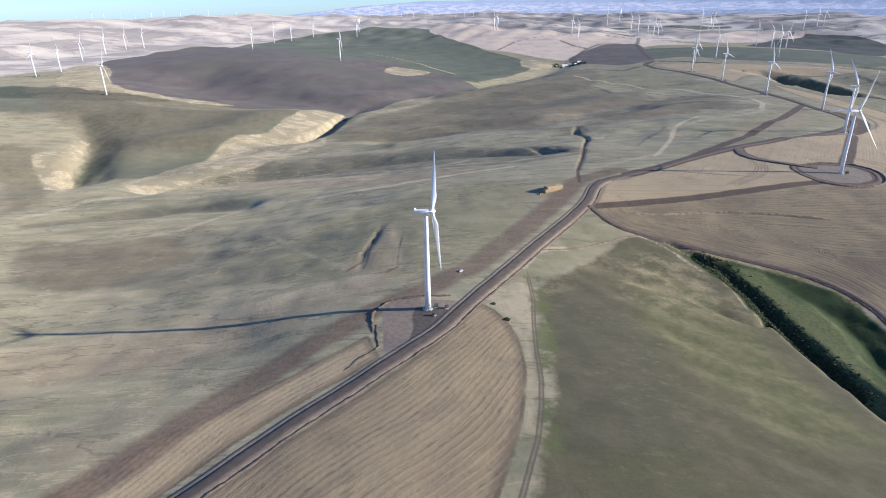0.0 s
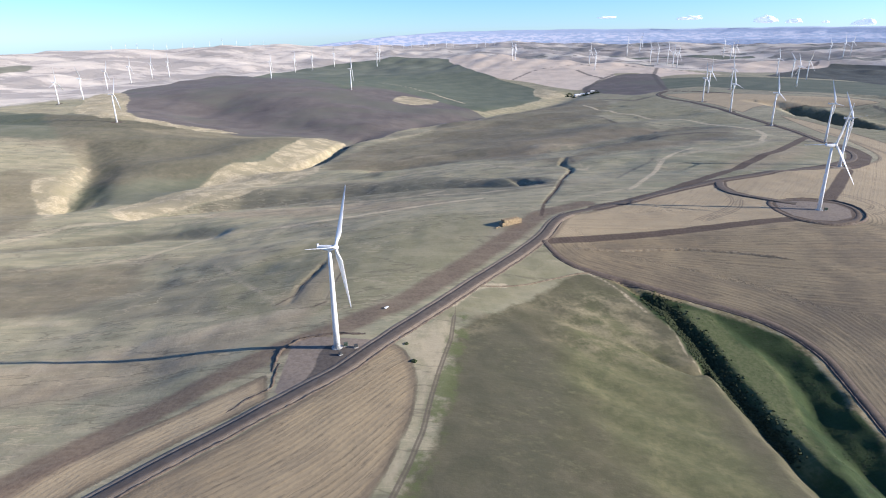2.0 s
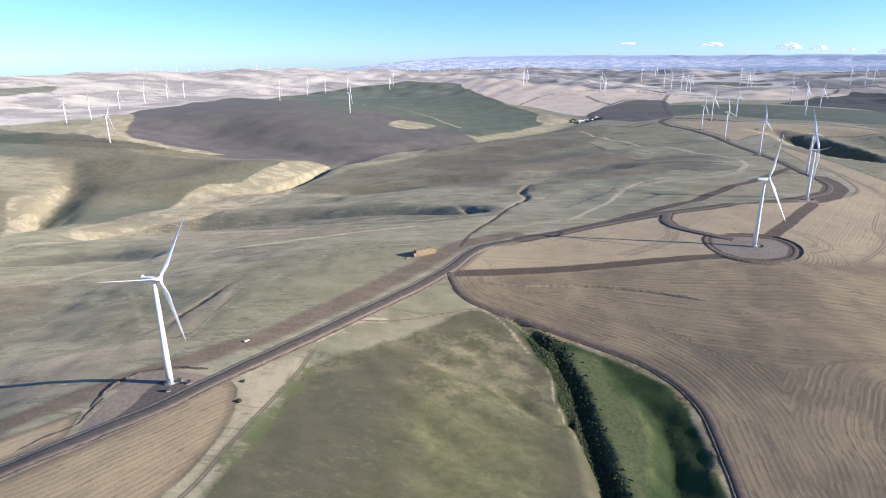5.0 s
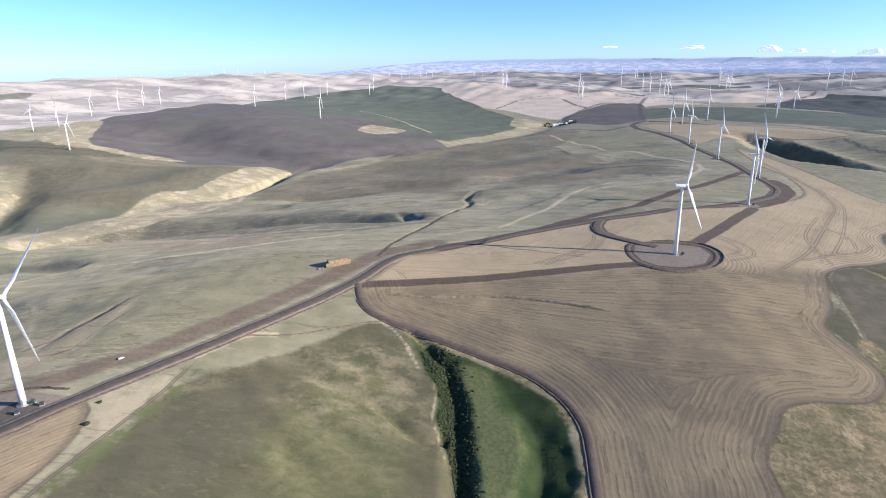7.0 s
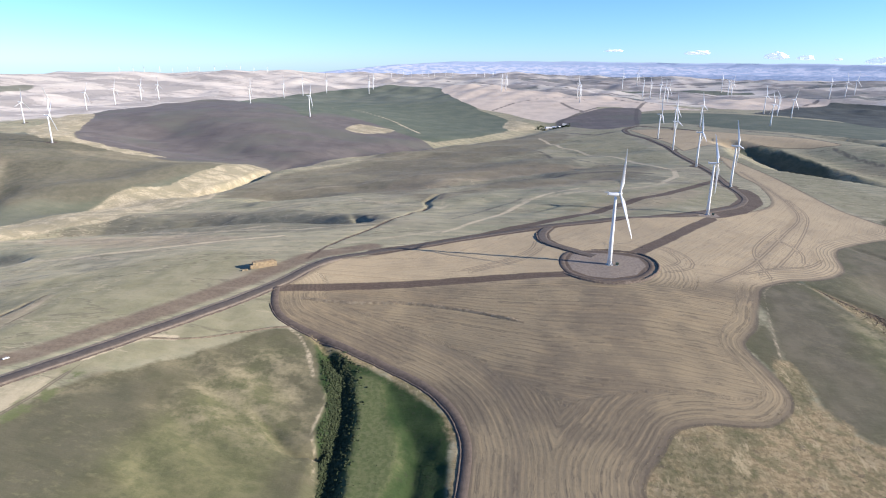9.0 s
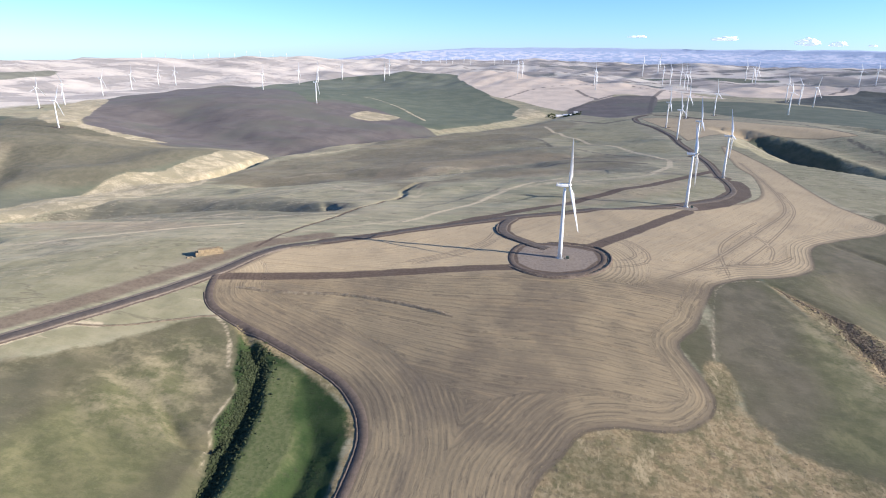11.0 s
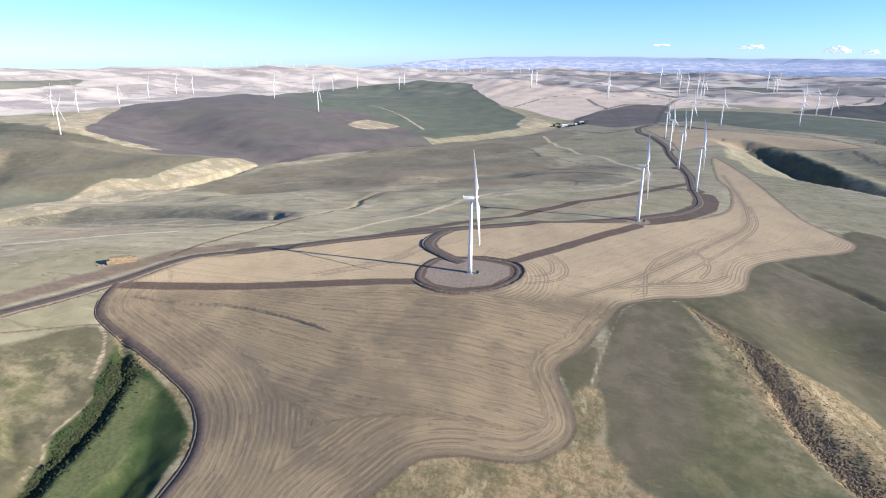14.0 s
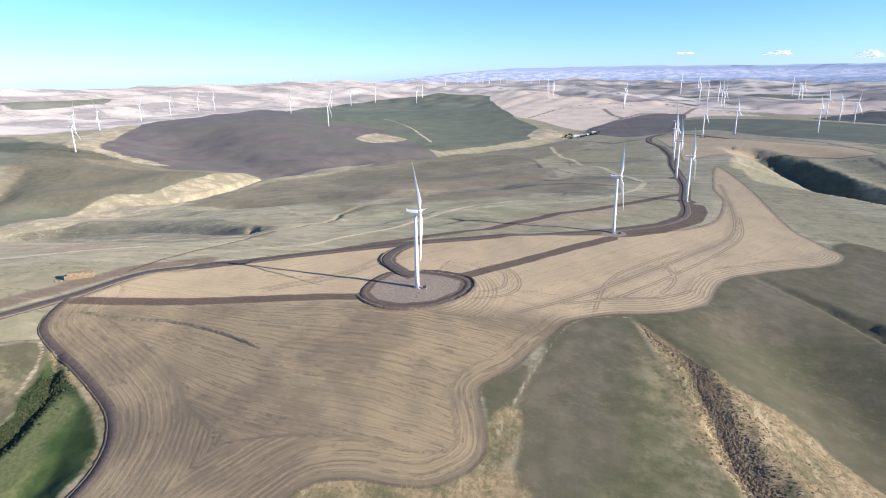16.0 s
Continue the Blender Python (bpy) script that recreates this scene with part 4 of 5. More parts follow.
TURBINES_HORIZON = [
    (-453, 3972), (-382, 4012), (-332, 4021), (-259, 4033), (-223, 4038), (-182, 4040), (-108, 4035), (-60, 3994), (-2100, 3650), (-2040, 3700), (-1980, 3720), (-1900, 3760), (-1830, 3790), (-1750, 3830), (-1690, 3860), (-1600, 3890), (-1530, 3920), (-1450, 3950), (-1370, 3970), (-1290, 4000), (87, 4029), (141, 4029), (197, 3993),
]


# ---- ground: one sheet to the horizon ----
def axis(lo, fine_lo, fine_hi, hi, step, grow_lo, grow_hi):
    mid = list(np.arange(fine_lo, fine_hi + step, step))
    low, s = [], step
    while (low[-1] if low else fine_lo) > lo:
        s *= 1 + grow_lo
        low.append((low[-1] if low else fine_lo) - s)
    s = step
    while mid[-1] < hi:
        s *= 1 + grow_hi
        mid.append(mid[-1] + s)
    return np.array(low[::-1] + mid)


def mesh_from(name, verts, faces, material, smooth=True):
    me = bpy.data.meshes.new(name)
    me.from_pydata(verts, [], faces)
    me.materials.append(material)
    if smooth:
        me.polygons.foreach_set("use_smooth", [True] * len(me.polygons))
    me.update()
    return me


def band(x, y, line, half):
    return half - along(x, y, line)[0]


def grid_faces(rows, cols, closed=False):
    i = np.arange(rows - 1)[:, None] * cols + np.arange(cols - 1)[None, :]
    i = i.ravel()
    return np.stack([i, i + 1, i + cols + 1, i + cols], 1).tolist()


xs = axis(-4800, -170, 700, 5200, 2.6, 0.024, 0.022)
ys = axis(-4800, 190, 680, 4800, 2.6, 0.15, 0.014)
X, Y = [a.ravel() for a in np.meshgrid(xs, ys)]
Z = height(X, Y)
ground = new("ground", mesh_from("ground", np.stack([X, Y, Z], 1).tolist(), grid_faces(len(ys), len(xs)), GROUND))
tagged(ground, "rolling farmland of dry pasture, tan stubble and ploughed fields", "ground", kind="structure")


def layer(name, values):
    ground.data.attributes.new(name, "FLOAT", "POINT").data.foreach_set("value", np.asarray(values, np.float32))


def most(parts):
    out = parts[0]
    for p in parts[1:]:
        out = np.maximum(out, p)
    return out


def smooth_ring(ring, step=7):
    return spread([(*p, 0) for p in ring], step, True)[:, :2].tolist()


big_field = inside(X, Y, smooth_ring(STUBBLE[0]))
layer("stubble", most([big_field] + [inside(X, Y, r) for r in STUBBLE[1:]]))
layer("fallow", most([inside(X, Y, smooth_ring(FALLOW[0], 14)) + 24, inside(X, Y, smooth_ring(FALLOW[1], 14))]))
layer("wheat", most([inside(X, Y, smooth_ring(r, 14)) for r in WHEAT]))
layer("straw", most([inside(X, Y, smooth_ring(r, 14)) for r in STRAW[:5]]))
layer("trail", most([band(X, Y, p, w) for p, w in PALE_LINES]))
layer("pale", most([band(X, Y, p, w) for p, w in PALE_BANDS] + [inside(X, Y, smooth_ring(STRAW[5], 7))]))
layer("dark_patch", 5 + most([inside(X, Y, smooth_ring(r, 14)) for r in DARK_PATCHES]))
layer("mottle", most([inside(X, Y, r) for r in MOTTLE]))
wheels = [beside(X, Y, spread([(*p, 0) for p in w], 10)[:, :2].tolist()) for w in WHEELS]
nearest = wheels[0]
for w in wheels[1:]:
    nearest = np.where(np.abs(w) < np.abs(nearest), w, nearest)
layer("wheel", nearest)
layer("olive", 2 + most([inside(X, Y, smooth_ring(r, 14)) for r in OLIVE]))
layer("sward", most([inside(X, Y, smooth_ring(r, 14)) for r in SWARD]))
layer("tan", most([inside(X, Y, smooth_ring(r, 14)) for r in TAN]))
layer("sod", most([inside(X, Y, smooth_ring(r, 14)) for r in SOD]))
layer("hill_sod", most([inside(X, Y, smooth_ring(r, 14)) for r in HILL_SOD]))
layer("mead", most([inside(X, Y, smooth_ring(r, 14)) for r in MEAD]))
layer("spur", most([inside(X, Y, smooth_ring(r, 7)) for r in SPUR]))
layer("ruts", beside(X, Y, FIELD_TRACK))
layer("turn", most([np.minimum(16 - np.abs(np.hypot(X - 433, Y - 630) - 55), (X - 440) * 0.6), np.where(big_field > 0, 26 - along(X, Y, FIELD_END)[0], -20)]))
layer("smear", most([band(X, Y, WHEELS[0], 6), band(X, Y, [(345, 330), (352, 400), (345, 440), (310, 470), (270, 490)], 4)]))
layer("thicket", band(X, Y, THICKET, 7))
layer("drive", inside(X, Y, smooth_ring(DRIVE, 4)))
layer("dark_shade_line", most([band(X, Y, p, w) for p, w in DARK_LINES]))
layer("night", most([inside(X, Y, smooth_ring(r, 14)) for r in WHEAT[2:3]]))
layer("warm", most([inside(X, Y, smooth_ring(r, 14)) for r in WARM]))
layer("fresh", band(X, Y, FRESH, 6))
layer("dim", most([inside(X, Y, smooth_ring(r, 14)) for r in DIM]))
# the extra band paints shadow along the canyon
layer("shade_green", most([inside(X, Y, smooth_ring(r, 14)) for r in SHADE_GREEN] + [band(X - 12, Y, [(935, 1745), (985, 1680), (1035, 1575), (1090, 1490), (1180, 1400)], 24)]))
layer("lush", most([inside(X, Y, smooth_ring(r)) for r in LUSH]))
layer("brush", most([inside(X, Y, smooth_ring(r)) for r in BRUSH] + [band(X, Y, RIM_TRACK[3:], 8.5)]))
layer("bright", most([np.where(X > 60, np.minimum(Y - (552 + 0.16 * (X - 161)), 400.0), -50.0), -3 + inside(X, Y, STUBBLE[1]) * 0.05, 4 + inside(X, Y, STUBBLE[2]) * 0.3]))
layer("scrape", most([band(X, Y, STRIP_WEST, 11), band(X, Y, [(-64, 440), (-64, 470), (-58, 505)], 1.5) - 1]))
soil = [band(X, Y, [(-58, 524), (-62, 497), (-68, 460), (-67, 440), (-76, 424)], 0.9), band(X, Y, [(-36, 500), (-38, 453), (-36, 420), (-44, 412)], 0.6), band(X, Y, ROAD_MAIN[13:], 9), band(X, Y, RING_ROAD, 8), band(X, Y, STRIP_NORTH, 7), band(X, Y, BAND_SOUTH, 6.5), band(X, Y, BAND_NORTH, 7.5), band(X, Y, BAND_OUTER, 11), band(X, Y, [(222, 910), (200, 830), (178, 743), (154, 662), (146, 615)], 2), 3 + inside(X, Y, RING_PAD)]
soil += [14 - np.hypot(X - t[0], Y - t[1]) for t in TURBINES_RIDGE[2:] + TURBINES_WEST]
layer("soil", most(soil))
layer("gravel", most([inside(X, Y, r) for r in PADS] + [inside(X, Y, RING_PAD) - 5, 15 - np.hypot(X - 598, Y - 881)]))
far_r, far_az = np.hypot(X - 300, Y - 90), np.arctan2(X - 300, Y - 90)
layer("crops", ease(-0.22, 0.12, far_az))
# where the haze-paled far colours begin
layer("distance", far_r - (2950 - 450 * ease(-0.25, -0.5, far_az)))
rim_line, east_line = [spread([(*p, 0) for p in q], 8)[:, :2].tolist() for q in (RIM_TRACK, EAST_EDGE)]
d_rim, d_east, d_ring = along(X, Y, rim_line)[0], along(X, Y, east_line)[0], np.hypot(X - 433, Y - 630)
rows_ = Y + 46 * ease(220, 420, X) * ease(600, 440, Y) + 3 * np.sin(X / 40)
neck = ease(455, 415, Y)
rows_ = np.where(d_east < 18 + 50 * neck, d_east, rows_)
rows_ = np.where((d_rim < 42 + 30 * neck) & (d_rim <= d_east), d_rim, rows_)
rows_ = np.where(Y > 600 + 0.10 * X, X * 0.84 - Y * 0.54, rows_)
rows_ = np.where((d_ring < 80) & (X > 440) & (Y > 590), d_ring, rows_)
rows_ = np.where((along(X, Y, FIELD_END)[0] < 24) & (big_field > 0), big_field, rows_)
rows_ = np.where(X < 60, (X * 0.764 - Y * 0.645 + 3 * np.sin(Y / 37) + 5 * np.sin(X / 31 + Y / 53)) * 0.95, rows_)
layer("rows", rows_)


# ---- roads, tracks and earth banks ----
def ribbon(name, points, profile, material, label, category="road", closed=False, step=3.0, taper=0.0, jag=0.0):
    """A strip laid on the ground along a line; profile: offset to the right and height over the ground."""
    line = spread([(*p[:2], 0) for p in points], step, closed)[:, :2]
    if closed:
        line = np.vstack([line, line[:1]])
    tan = np.gradient(line, axis=0)
    if closed:
        tan[0] = tan[-1] = line[1] - line[-2]
    tan /= np.linalg.norm(tan, axis=1)[:, None]
    side = np.stack([tan[:, 1], -tan[:, 0]], 1)
    g = np.random.default_rng(len(line))
    n = len(line)
    ends = np.clip(np.minimum(np.arange(n), np.arange(n)[::-1]) / max(taper, 1e-6), 0.15, 1) if taper else np.ones(n)
    cols = []
    for off, dz in profile:
        p = line + side * (off + (g.normal(0, jag, n)[:, None] if jag else 0))
        cols.append(np.stack([p[:, 0], p[:, 1], height(p[:, 0], p[:, 1]) + np.where(dz > 0, dz * ends * (1 + (g.normal(0, 0.18, n) if jag else 0)), dz)], 1))
    verts = np.stack(cols, 1).reshape(-1, 3)
    ob = new(name, mesh_from(name, verts.tolist(), [f[::-1] for f in grid_faces(n, len(profile))], material))
    return tagged(ob, label, category, kind="structure")


def flat(half, dz=0.3):
    n = max(3, int(half * 2 / 1.6))
    return [(-half - 0.6, -0.3)] + [(-half + 2 * half * i / (n - 1), dz + 0.10 * math.cos((2 * i / (n - 1) - 1) * 1.57)) for i in range(n)] + [(half + 0.6, -0.3)]


def bank(off, w, h):
    return [(off - w, -0.3), (off - w * 0.4, h * 0.75), (off, h), (off + w * 0.5, h * 0.6), (off + w, -0.3)]


ribbon("road_shoulder", ROAD_MAIN[:13], flat(6.9, 0.18), DUST, "pale dusty shoulder of a gravel road", "road", step=4)
ribbon("road", ROAD_MAIN, flat(4.0, 0.32), GRAVEL, "dark grey gravel access road across the fields", "road", step=4)
ribbon("verge_bank", ROAD_MAIN[:12], bank(7.6, 1.2, 0.55), BERM, "low bank of bladed earth beside the gravel road", "bank", jag=0.25)
ribbon("track", RIM_TRACK, flat(2.8, 0.25), TRACK, "dark earth track along the rim of the ravine", "track")
ribbon("track_bank", RIM_TRACK[1:], bank(3.9, 1.1, 0.5), TRACK, "earth bank between track and ravine", "bank", jag=0.15)
ribbon("branch_track", [(81, 450), (112, 458), (135, 472), (161, 487), (180, 494)], flat(1.1, 0.12), WEEDY, "faint earth track across the green hill", "track")
ribbon("spur_road", RING_ROAD, flat(5.0, 0.32), GRAVEL, "gravel spur curving to a turbine pad", "road")
ribbon("pad_ditch_road", RING_PAD, flat(2.6, 0.2), TRACK, "dark earth ring round a turbine pad", "track", closed=True)
ribbon("pad_bank", RING_PAD[1:-1], bank(6.0, 2.0, 1.5), BERM, "heaped earth ring round the turbine pad", "bank", jag=0.25, taper=6)
ribbon("spur_bank", RING_ROAD[1:], bank(6.5, 1.6, 1.3), BERM, "earth bank beside the curved gravel spur", "bank", jag=0.25, taper=4)
ribbon("soil_bank", [(-45, 320), (-47, 333), (-48, 346), (-42, 356), (-33, 363), (-14, 366), (4, 365)], bank(0, 1.5, 0.85), BERM, "heaped spoil round the turbine pad", "bank", jag=0.5, taper=5)
ribbon("low_bank", [(-44, 330), (-42, 315), (-40, 302), (-48, 292), (-57, 280)], bank(0, 1.3, 0.4), BERM, "low bank of bladed soil by the turbine pad", "bank", jag=0.4, taper=5)
ribbon("weedy_bank", DITCH, bank(0, 2.2, 1.35), WEEDY, "weedy bank left across the stubble", "bank", step=2.2, jag=0.35, taper=8)


# ---- parts ----
def part(name, data, material, parent, label="", m=None):
    """Links a bmesh or mesh as one mesh object under a thing or a part."""
    if isinstance(data, bmesh.types.BMesh):
        me = bpy.data.meshes.new(name)
        data.to_mesh(me)
        data.free()
        data = me
    if material and not data.materials:
        data.materials.append(material)
    ob = new(name, data)
    ob.parent = parent
    if m is not None:
        ob.matrix_basis = m
    return tagged(ob, label)


def thing(name, m, label, category, group=""):
    ob = new(name)
    ob.matrix_basis = m
    ob.empty_display_size = 1.0
    return tagged(ob, label, category, group)


def lathe(rings, sides=24, axis_x=False):
    """A turned body from (height, radius) rings."""
    bm = bmesh.new()
    loops = []
    for h, r in rings:
        loop = []
        for i in range(sides):
            a = 2 * math.pi * i / sides
            p = (h, r * math.cos(a), r * math.sin(a)) if axis_x else (r * math.cos(a), r * math.sin(a), h)
            loop.append(bm.verts.new(p))
        loops.append(loop)
    for a, b in zip(loops, loops[1:]):
        for i in range(sides):
            bm.faces.new((a[i], a[(i + 1) % sides], b[(i + 1) % sides], b[i]))
    bm.faces.new(loops[0][::-1])
    bm.faces.new(loops[-1])
    bmesh.ops.recalc_face_normals(bm, faces=bm.faces)
    for f in bm.faces:
        f.smooth = len(f.verts) == 4
    return bm


def box(sx, sy, sz, bevel=0.05, at=(0, 0, 0), bm=None):
    bm2 = bmesh.new()
    bmesh.ops.create_cube(bm2, size=1.0)
    bmesh.ops.scale(bm2, vec=(sx, sy, sz), verts=bm2.verts)
    if bevel:
        bmesh.ops.bevel(bm2, geom=list(bm2.edges), offset=bevel, segments=2, affect="EDGES", profile=0.6)
    bmesh.ops.translate(bm2, vec=at, verts=bm2.verts)
    if bm is None:
        return bm2
    me = bpy.data.meshes.new("t")
    bm2.to_mesh(me)
    bm2.free()
    bm.from_mesh(me)
    bpy.data.meshes.remove(me)
    return bm


# ---- wind turbines ----
HUB, BLADE = 67.5, 45.5


def blade_mesh():
    """A tapered, twisted blade with a round root, along +z."""
    bm = bmesh.new()
    loops = []
    n = 14
    for s in (0.0, 0.03, 0.08, 0.14, 0.2, 0.3, 0.45, 0.6, 0.75, 0.88, 0.96, 1.0):
        round_ = 1 - float(ease(0.03, 0.2, s))
        chord = 1.9 if s < 0.03 else 1.9 + (3.4 - 1.9) * float(ease(0.03, 0.2, s)) if s < 0.2 else 3.4 - 2.75 * ((s - 0.2) / 0.8) ** 0.85
        if s > 0.95:
            chord *= 1 - (s - 0.95) / 0.05 * 0.75
        thick = 1.9 * round_ + (1 - round_) * chord * (0.28 - 0.13 * s)
        twist = radians(16) * (1 - s) ** 2
        loop = []
        for i in range(n):
            a = 2 * math.pi * i / n
            cx, cy = math.cos(a) * 0.5, math.sin(a) * 0.5
            taper = 1 - (1 - round_) * 0.55 * (0.5 - cx)
            px, py = cy * thick * taper, cx * chord - (1 - round_) * chord * 0.2
            loop.append(bm.verts.new((px * math.cos(twist) - py * math.sin(twist) + 0.0, px * math.sin(twist) + py * math.cos(twist), 1.0 + s * (BLADE - 1.0))))
        loops.append(loop)
    for a, b in zip(loops, loops[1:]):
        for i in range(n):
            bm.faces.new((a[i], a[(i + 1) % n], b[(i + 1) % n], b[i])).smooth = True
    bm.faces.new(loops[0][::-1])
    bm.faces.new(loops[-1])
    bmesh.ops.recalc_face_normals(bm, faces=bm.faces)
    return bm


def as_mesh(name, bm, material):
    me = bpy.data.meshes.new(name)
    bm.to_mesh(me)
    bm.free()
    me.materials.append(material)
    return me


def tower_rings():
    """A steady taper with hair-thin flange joints."""
    return [(0.4, 2.1), (22.0, 1.79), (44.0, 1.47), (64.9, 1.15), (65.0, 1.1)]


def nacelle_mesh():
    bm = bmesh.new()
    loops = []
    for x, w, lo, hi in ((-7.6, 0.8, -0.5, 0.9), (-7.0, 1.1, -0.9, 1.15), (-3, 1.45, -1.35, 1.35), (1.2, 1.5, -1.45, 1.4), (2.2, 1.35, -1.25, 1.25), (2.5, 1.05, -1.0, 1.0)):
        c = 0.4
        pts = [(-w + c, lo), (w - c, lo), (w, lo + c), (w, hi - c), (w - c, hi), (-w + c, hi), (-w, hi - c), (-w, lo + c)]
        loops.append([bm.verts.new((x, p, q)) for p, q in pts])
    for a, b in zip(loops, loops[1:]):
        for i in range(8):
            bm.faces.new((a[i], a[(i + 1) % 8], b[(i + 1) % 8], b[i]))
    bm.faces.new(loops[0])
    bm.faces.new(loops[-1])
    bmesh.ops.recalc_face_normals(bm, faces=bm.faces)
    return bm


ME_TOWER = as_mesh("tower", lathe(tower_rings(), 28), WHITE)
ME_NACELLE = as_mesh("nacelle", nacelle_mesh(), WHITE)
ME_COOLER = as_mesh("cooler", box(0.6, 2.2, 1.3, 0.12, (-7.1, 0, 1.5)), WHITE)
ME_MAST = as_mesh("wind_mast", lathe([(1.1, 0.06), (3.0, 0.05), (3.02, 0.16), (3.2, 0.16)], 8), STEEL)
ME_HUB = as_mesh("hub", lathe([(-1.5, 1.35), (-0.9, 1.6), (0.5, 1.55), (1.3, 1.15), (1.8, 0.6), (1.95, 0.15)], 20, True), WHITE)
ME_BLADE = as_mesh("blade", blade_mesh(), WHITE)
ME_BASE = as_mesh("foundation", lathe([(-1.5, 3.6), (0.25, 3.6), (0.4, 3.4), (0.42, 2.3)], 28), CONCRETE)
ME_DOOR = as_mesh("door", box(0.14, 0.95, 2.1, 0.04, (2.08, 0, 3.0)), STEEL)
ME_STAIR = bmesh.new()
for i in range(7):
    box(0.5, 1.1, 0.06, 0.0, (2.4 + 0.32 * i, 0, 1.85 - 0.25 * i), ME_STAIR)
box(1.2, 1.3, 0.08, 0.0, (2.5, 0, 1.95), ME_STAIR)
ME_STAIR = as_mesh("stair", ME_STAIR, STEEL)


def wind_turbine(x, y, heading, angle, label, group, near=False, size=1.0):
    t = thing("wind_turbine", pose(x, y, level(x, y)) @ Matrix.Scale(size, 4), label, "wind turbine", group)
    tower = part("tower", ME_TOWER, None, t)
    part("foundation", ME_BASE, None, t, "round concrete foundation")
    if near:
        part("door", ME_DOOR, None, tower, "grey steel door", pose(0, 0, 0, 0, 0, -60))
        part("stair", ME_STAIR, None, tower, "steel entrance stair", pose(0, 0, 0, 0, 0, -60))
    turn = pose(0, 0, 0, 0, 0, heading)
    nacelle = part("nacelle", ME_NACELLE, None, t, "", pose(0, 0, HUB) @ turn)
    part("cooler", ME_COOLER, None, nacelle)
    if near:
        part("wind_mast", ME_MAST, None, nacelle, "thin steel wind-vane mast", pose(-5.4, 0.7, 0))
    hub = part("hub", ME_HUB, None, t, "", pose(0, 0, HUB) @ turn @ pose(0, 0, 0, 0, -5) @ pose(4.0, 0, 0.1, -angle))
    for i in range(3):
        part("blade", ME_BLADE, None, hub, "", pose(0, 0, 0, -120 * i) @ pose(0, 0, 0, 0, 0, 78))
    return t


LABEL_T = "white three-bladed wind turbine"
for i, (x, y, hd, an) in enumerate(TURBINES_RIDGE):
    extra = (" on a spoil-ringed pad by the road", " on a round gravel pad in stubble", " where a dirt strip meets the road")[i] if i < 3 else " along a winding gravel road"
    wind_turbine(x, y, hd, an, LABEL_T + extra, "turbines along the gravel road", i < 5)
for x, y, hd, an in TURBINES_WEST:
    wind_turbine(x, y, hd, an, LABEL_T + " on a ploughed hill", "turbines on the western hills")
rng = random.Random(4)
for x, y in TURBINES_FAR:
    wind_turbine(x, y, rng.uniform(4, 13), rng.uniform(0, 120), LABEL_T + " on far farmland", "turbines far off")
for x, y in TURBINES_HORIZON:
    wind_turbine(x, y, rng.uniform(4, 13), rng.uniform(0, 120), LABEL_T + " near the horizon", "turbines near the horizon", size=0.42)


# ---- straw stack ----
def straw_stack():
    x0, y0, turn = 112.6, 588.7, 34.9
    t = thing("straw_stack", pose(x0, y0, level(x0, y0) - 0.1, 0, 0, turn), "long golden stack of square straw bales beside the earth strip", "straw stack")
    me = as_mesh("bale", box(2.36, 1.18, 1.18, 0.07), BALE)
    g = random.Random(2)
    for lay in range(5):
        for row in range(5):
            for col in range(10 if lay < 4 else 9):
                if (lay == 4 and row == 0 and col > 6) or (col == 0 and lay > 2):
                    continue
                part("bale", me, None, t, "", pose(-10.8 + col * 2.42 + g.uniform(-.05, .05), -1.8 + row * 1.21 + g.uniform(-.05, .05), 0.6 + lay * 1.2, 0, 0, g.uniform(-2, 2)))
    return me


bale_mesh = straw_stack()
for i, (x, y, a) in enumerate(((100.6, 578.5, 10), (98.1, 577.0, 50))):
    t = thing("straw_bale", pose(x, y, level(x, y) + 0.5, 0, 0, a), "loose golden straw bale on the grass near the stack", "straw bale", "loose bales")
    part("bale", bale_mesh, None, t)


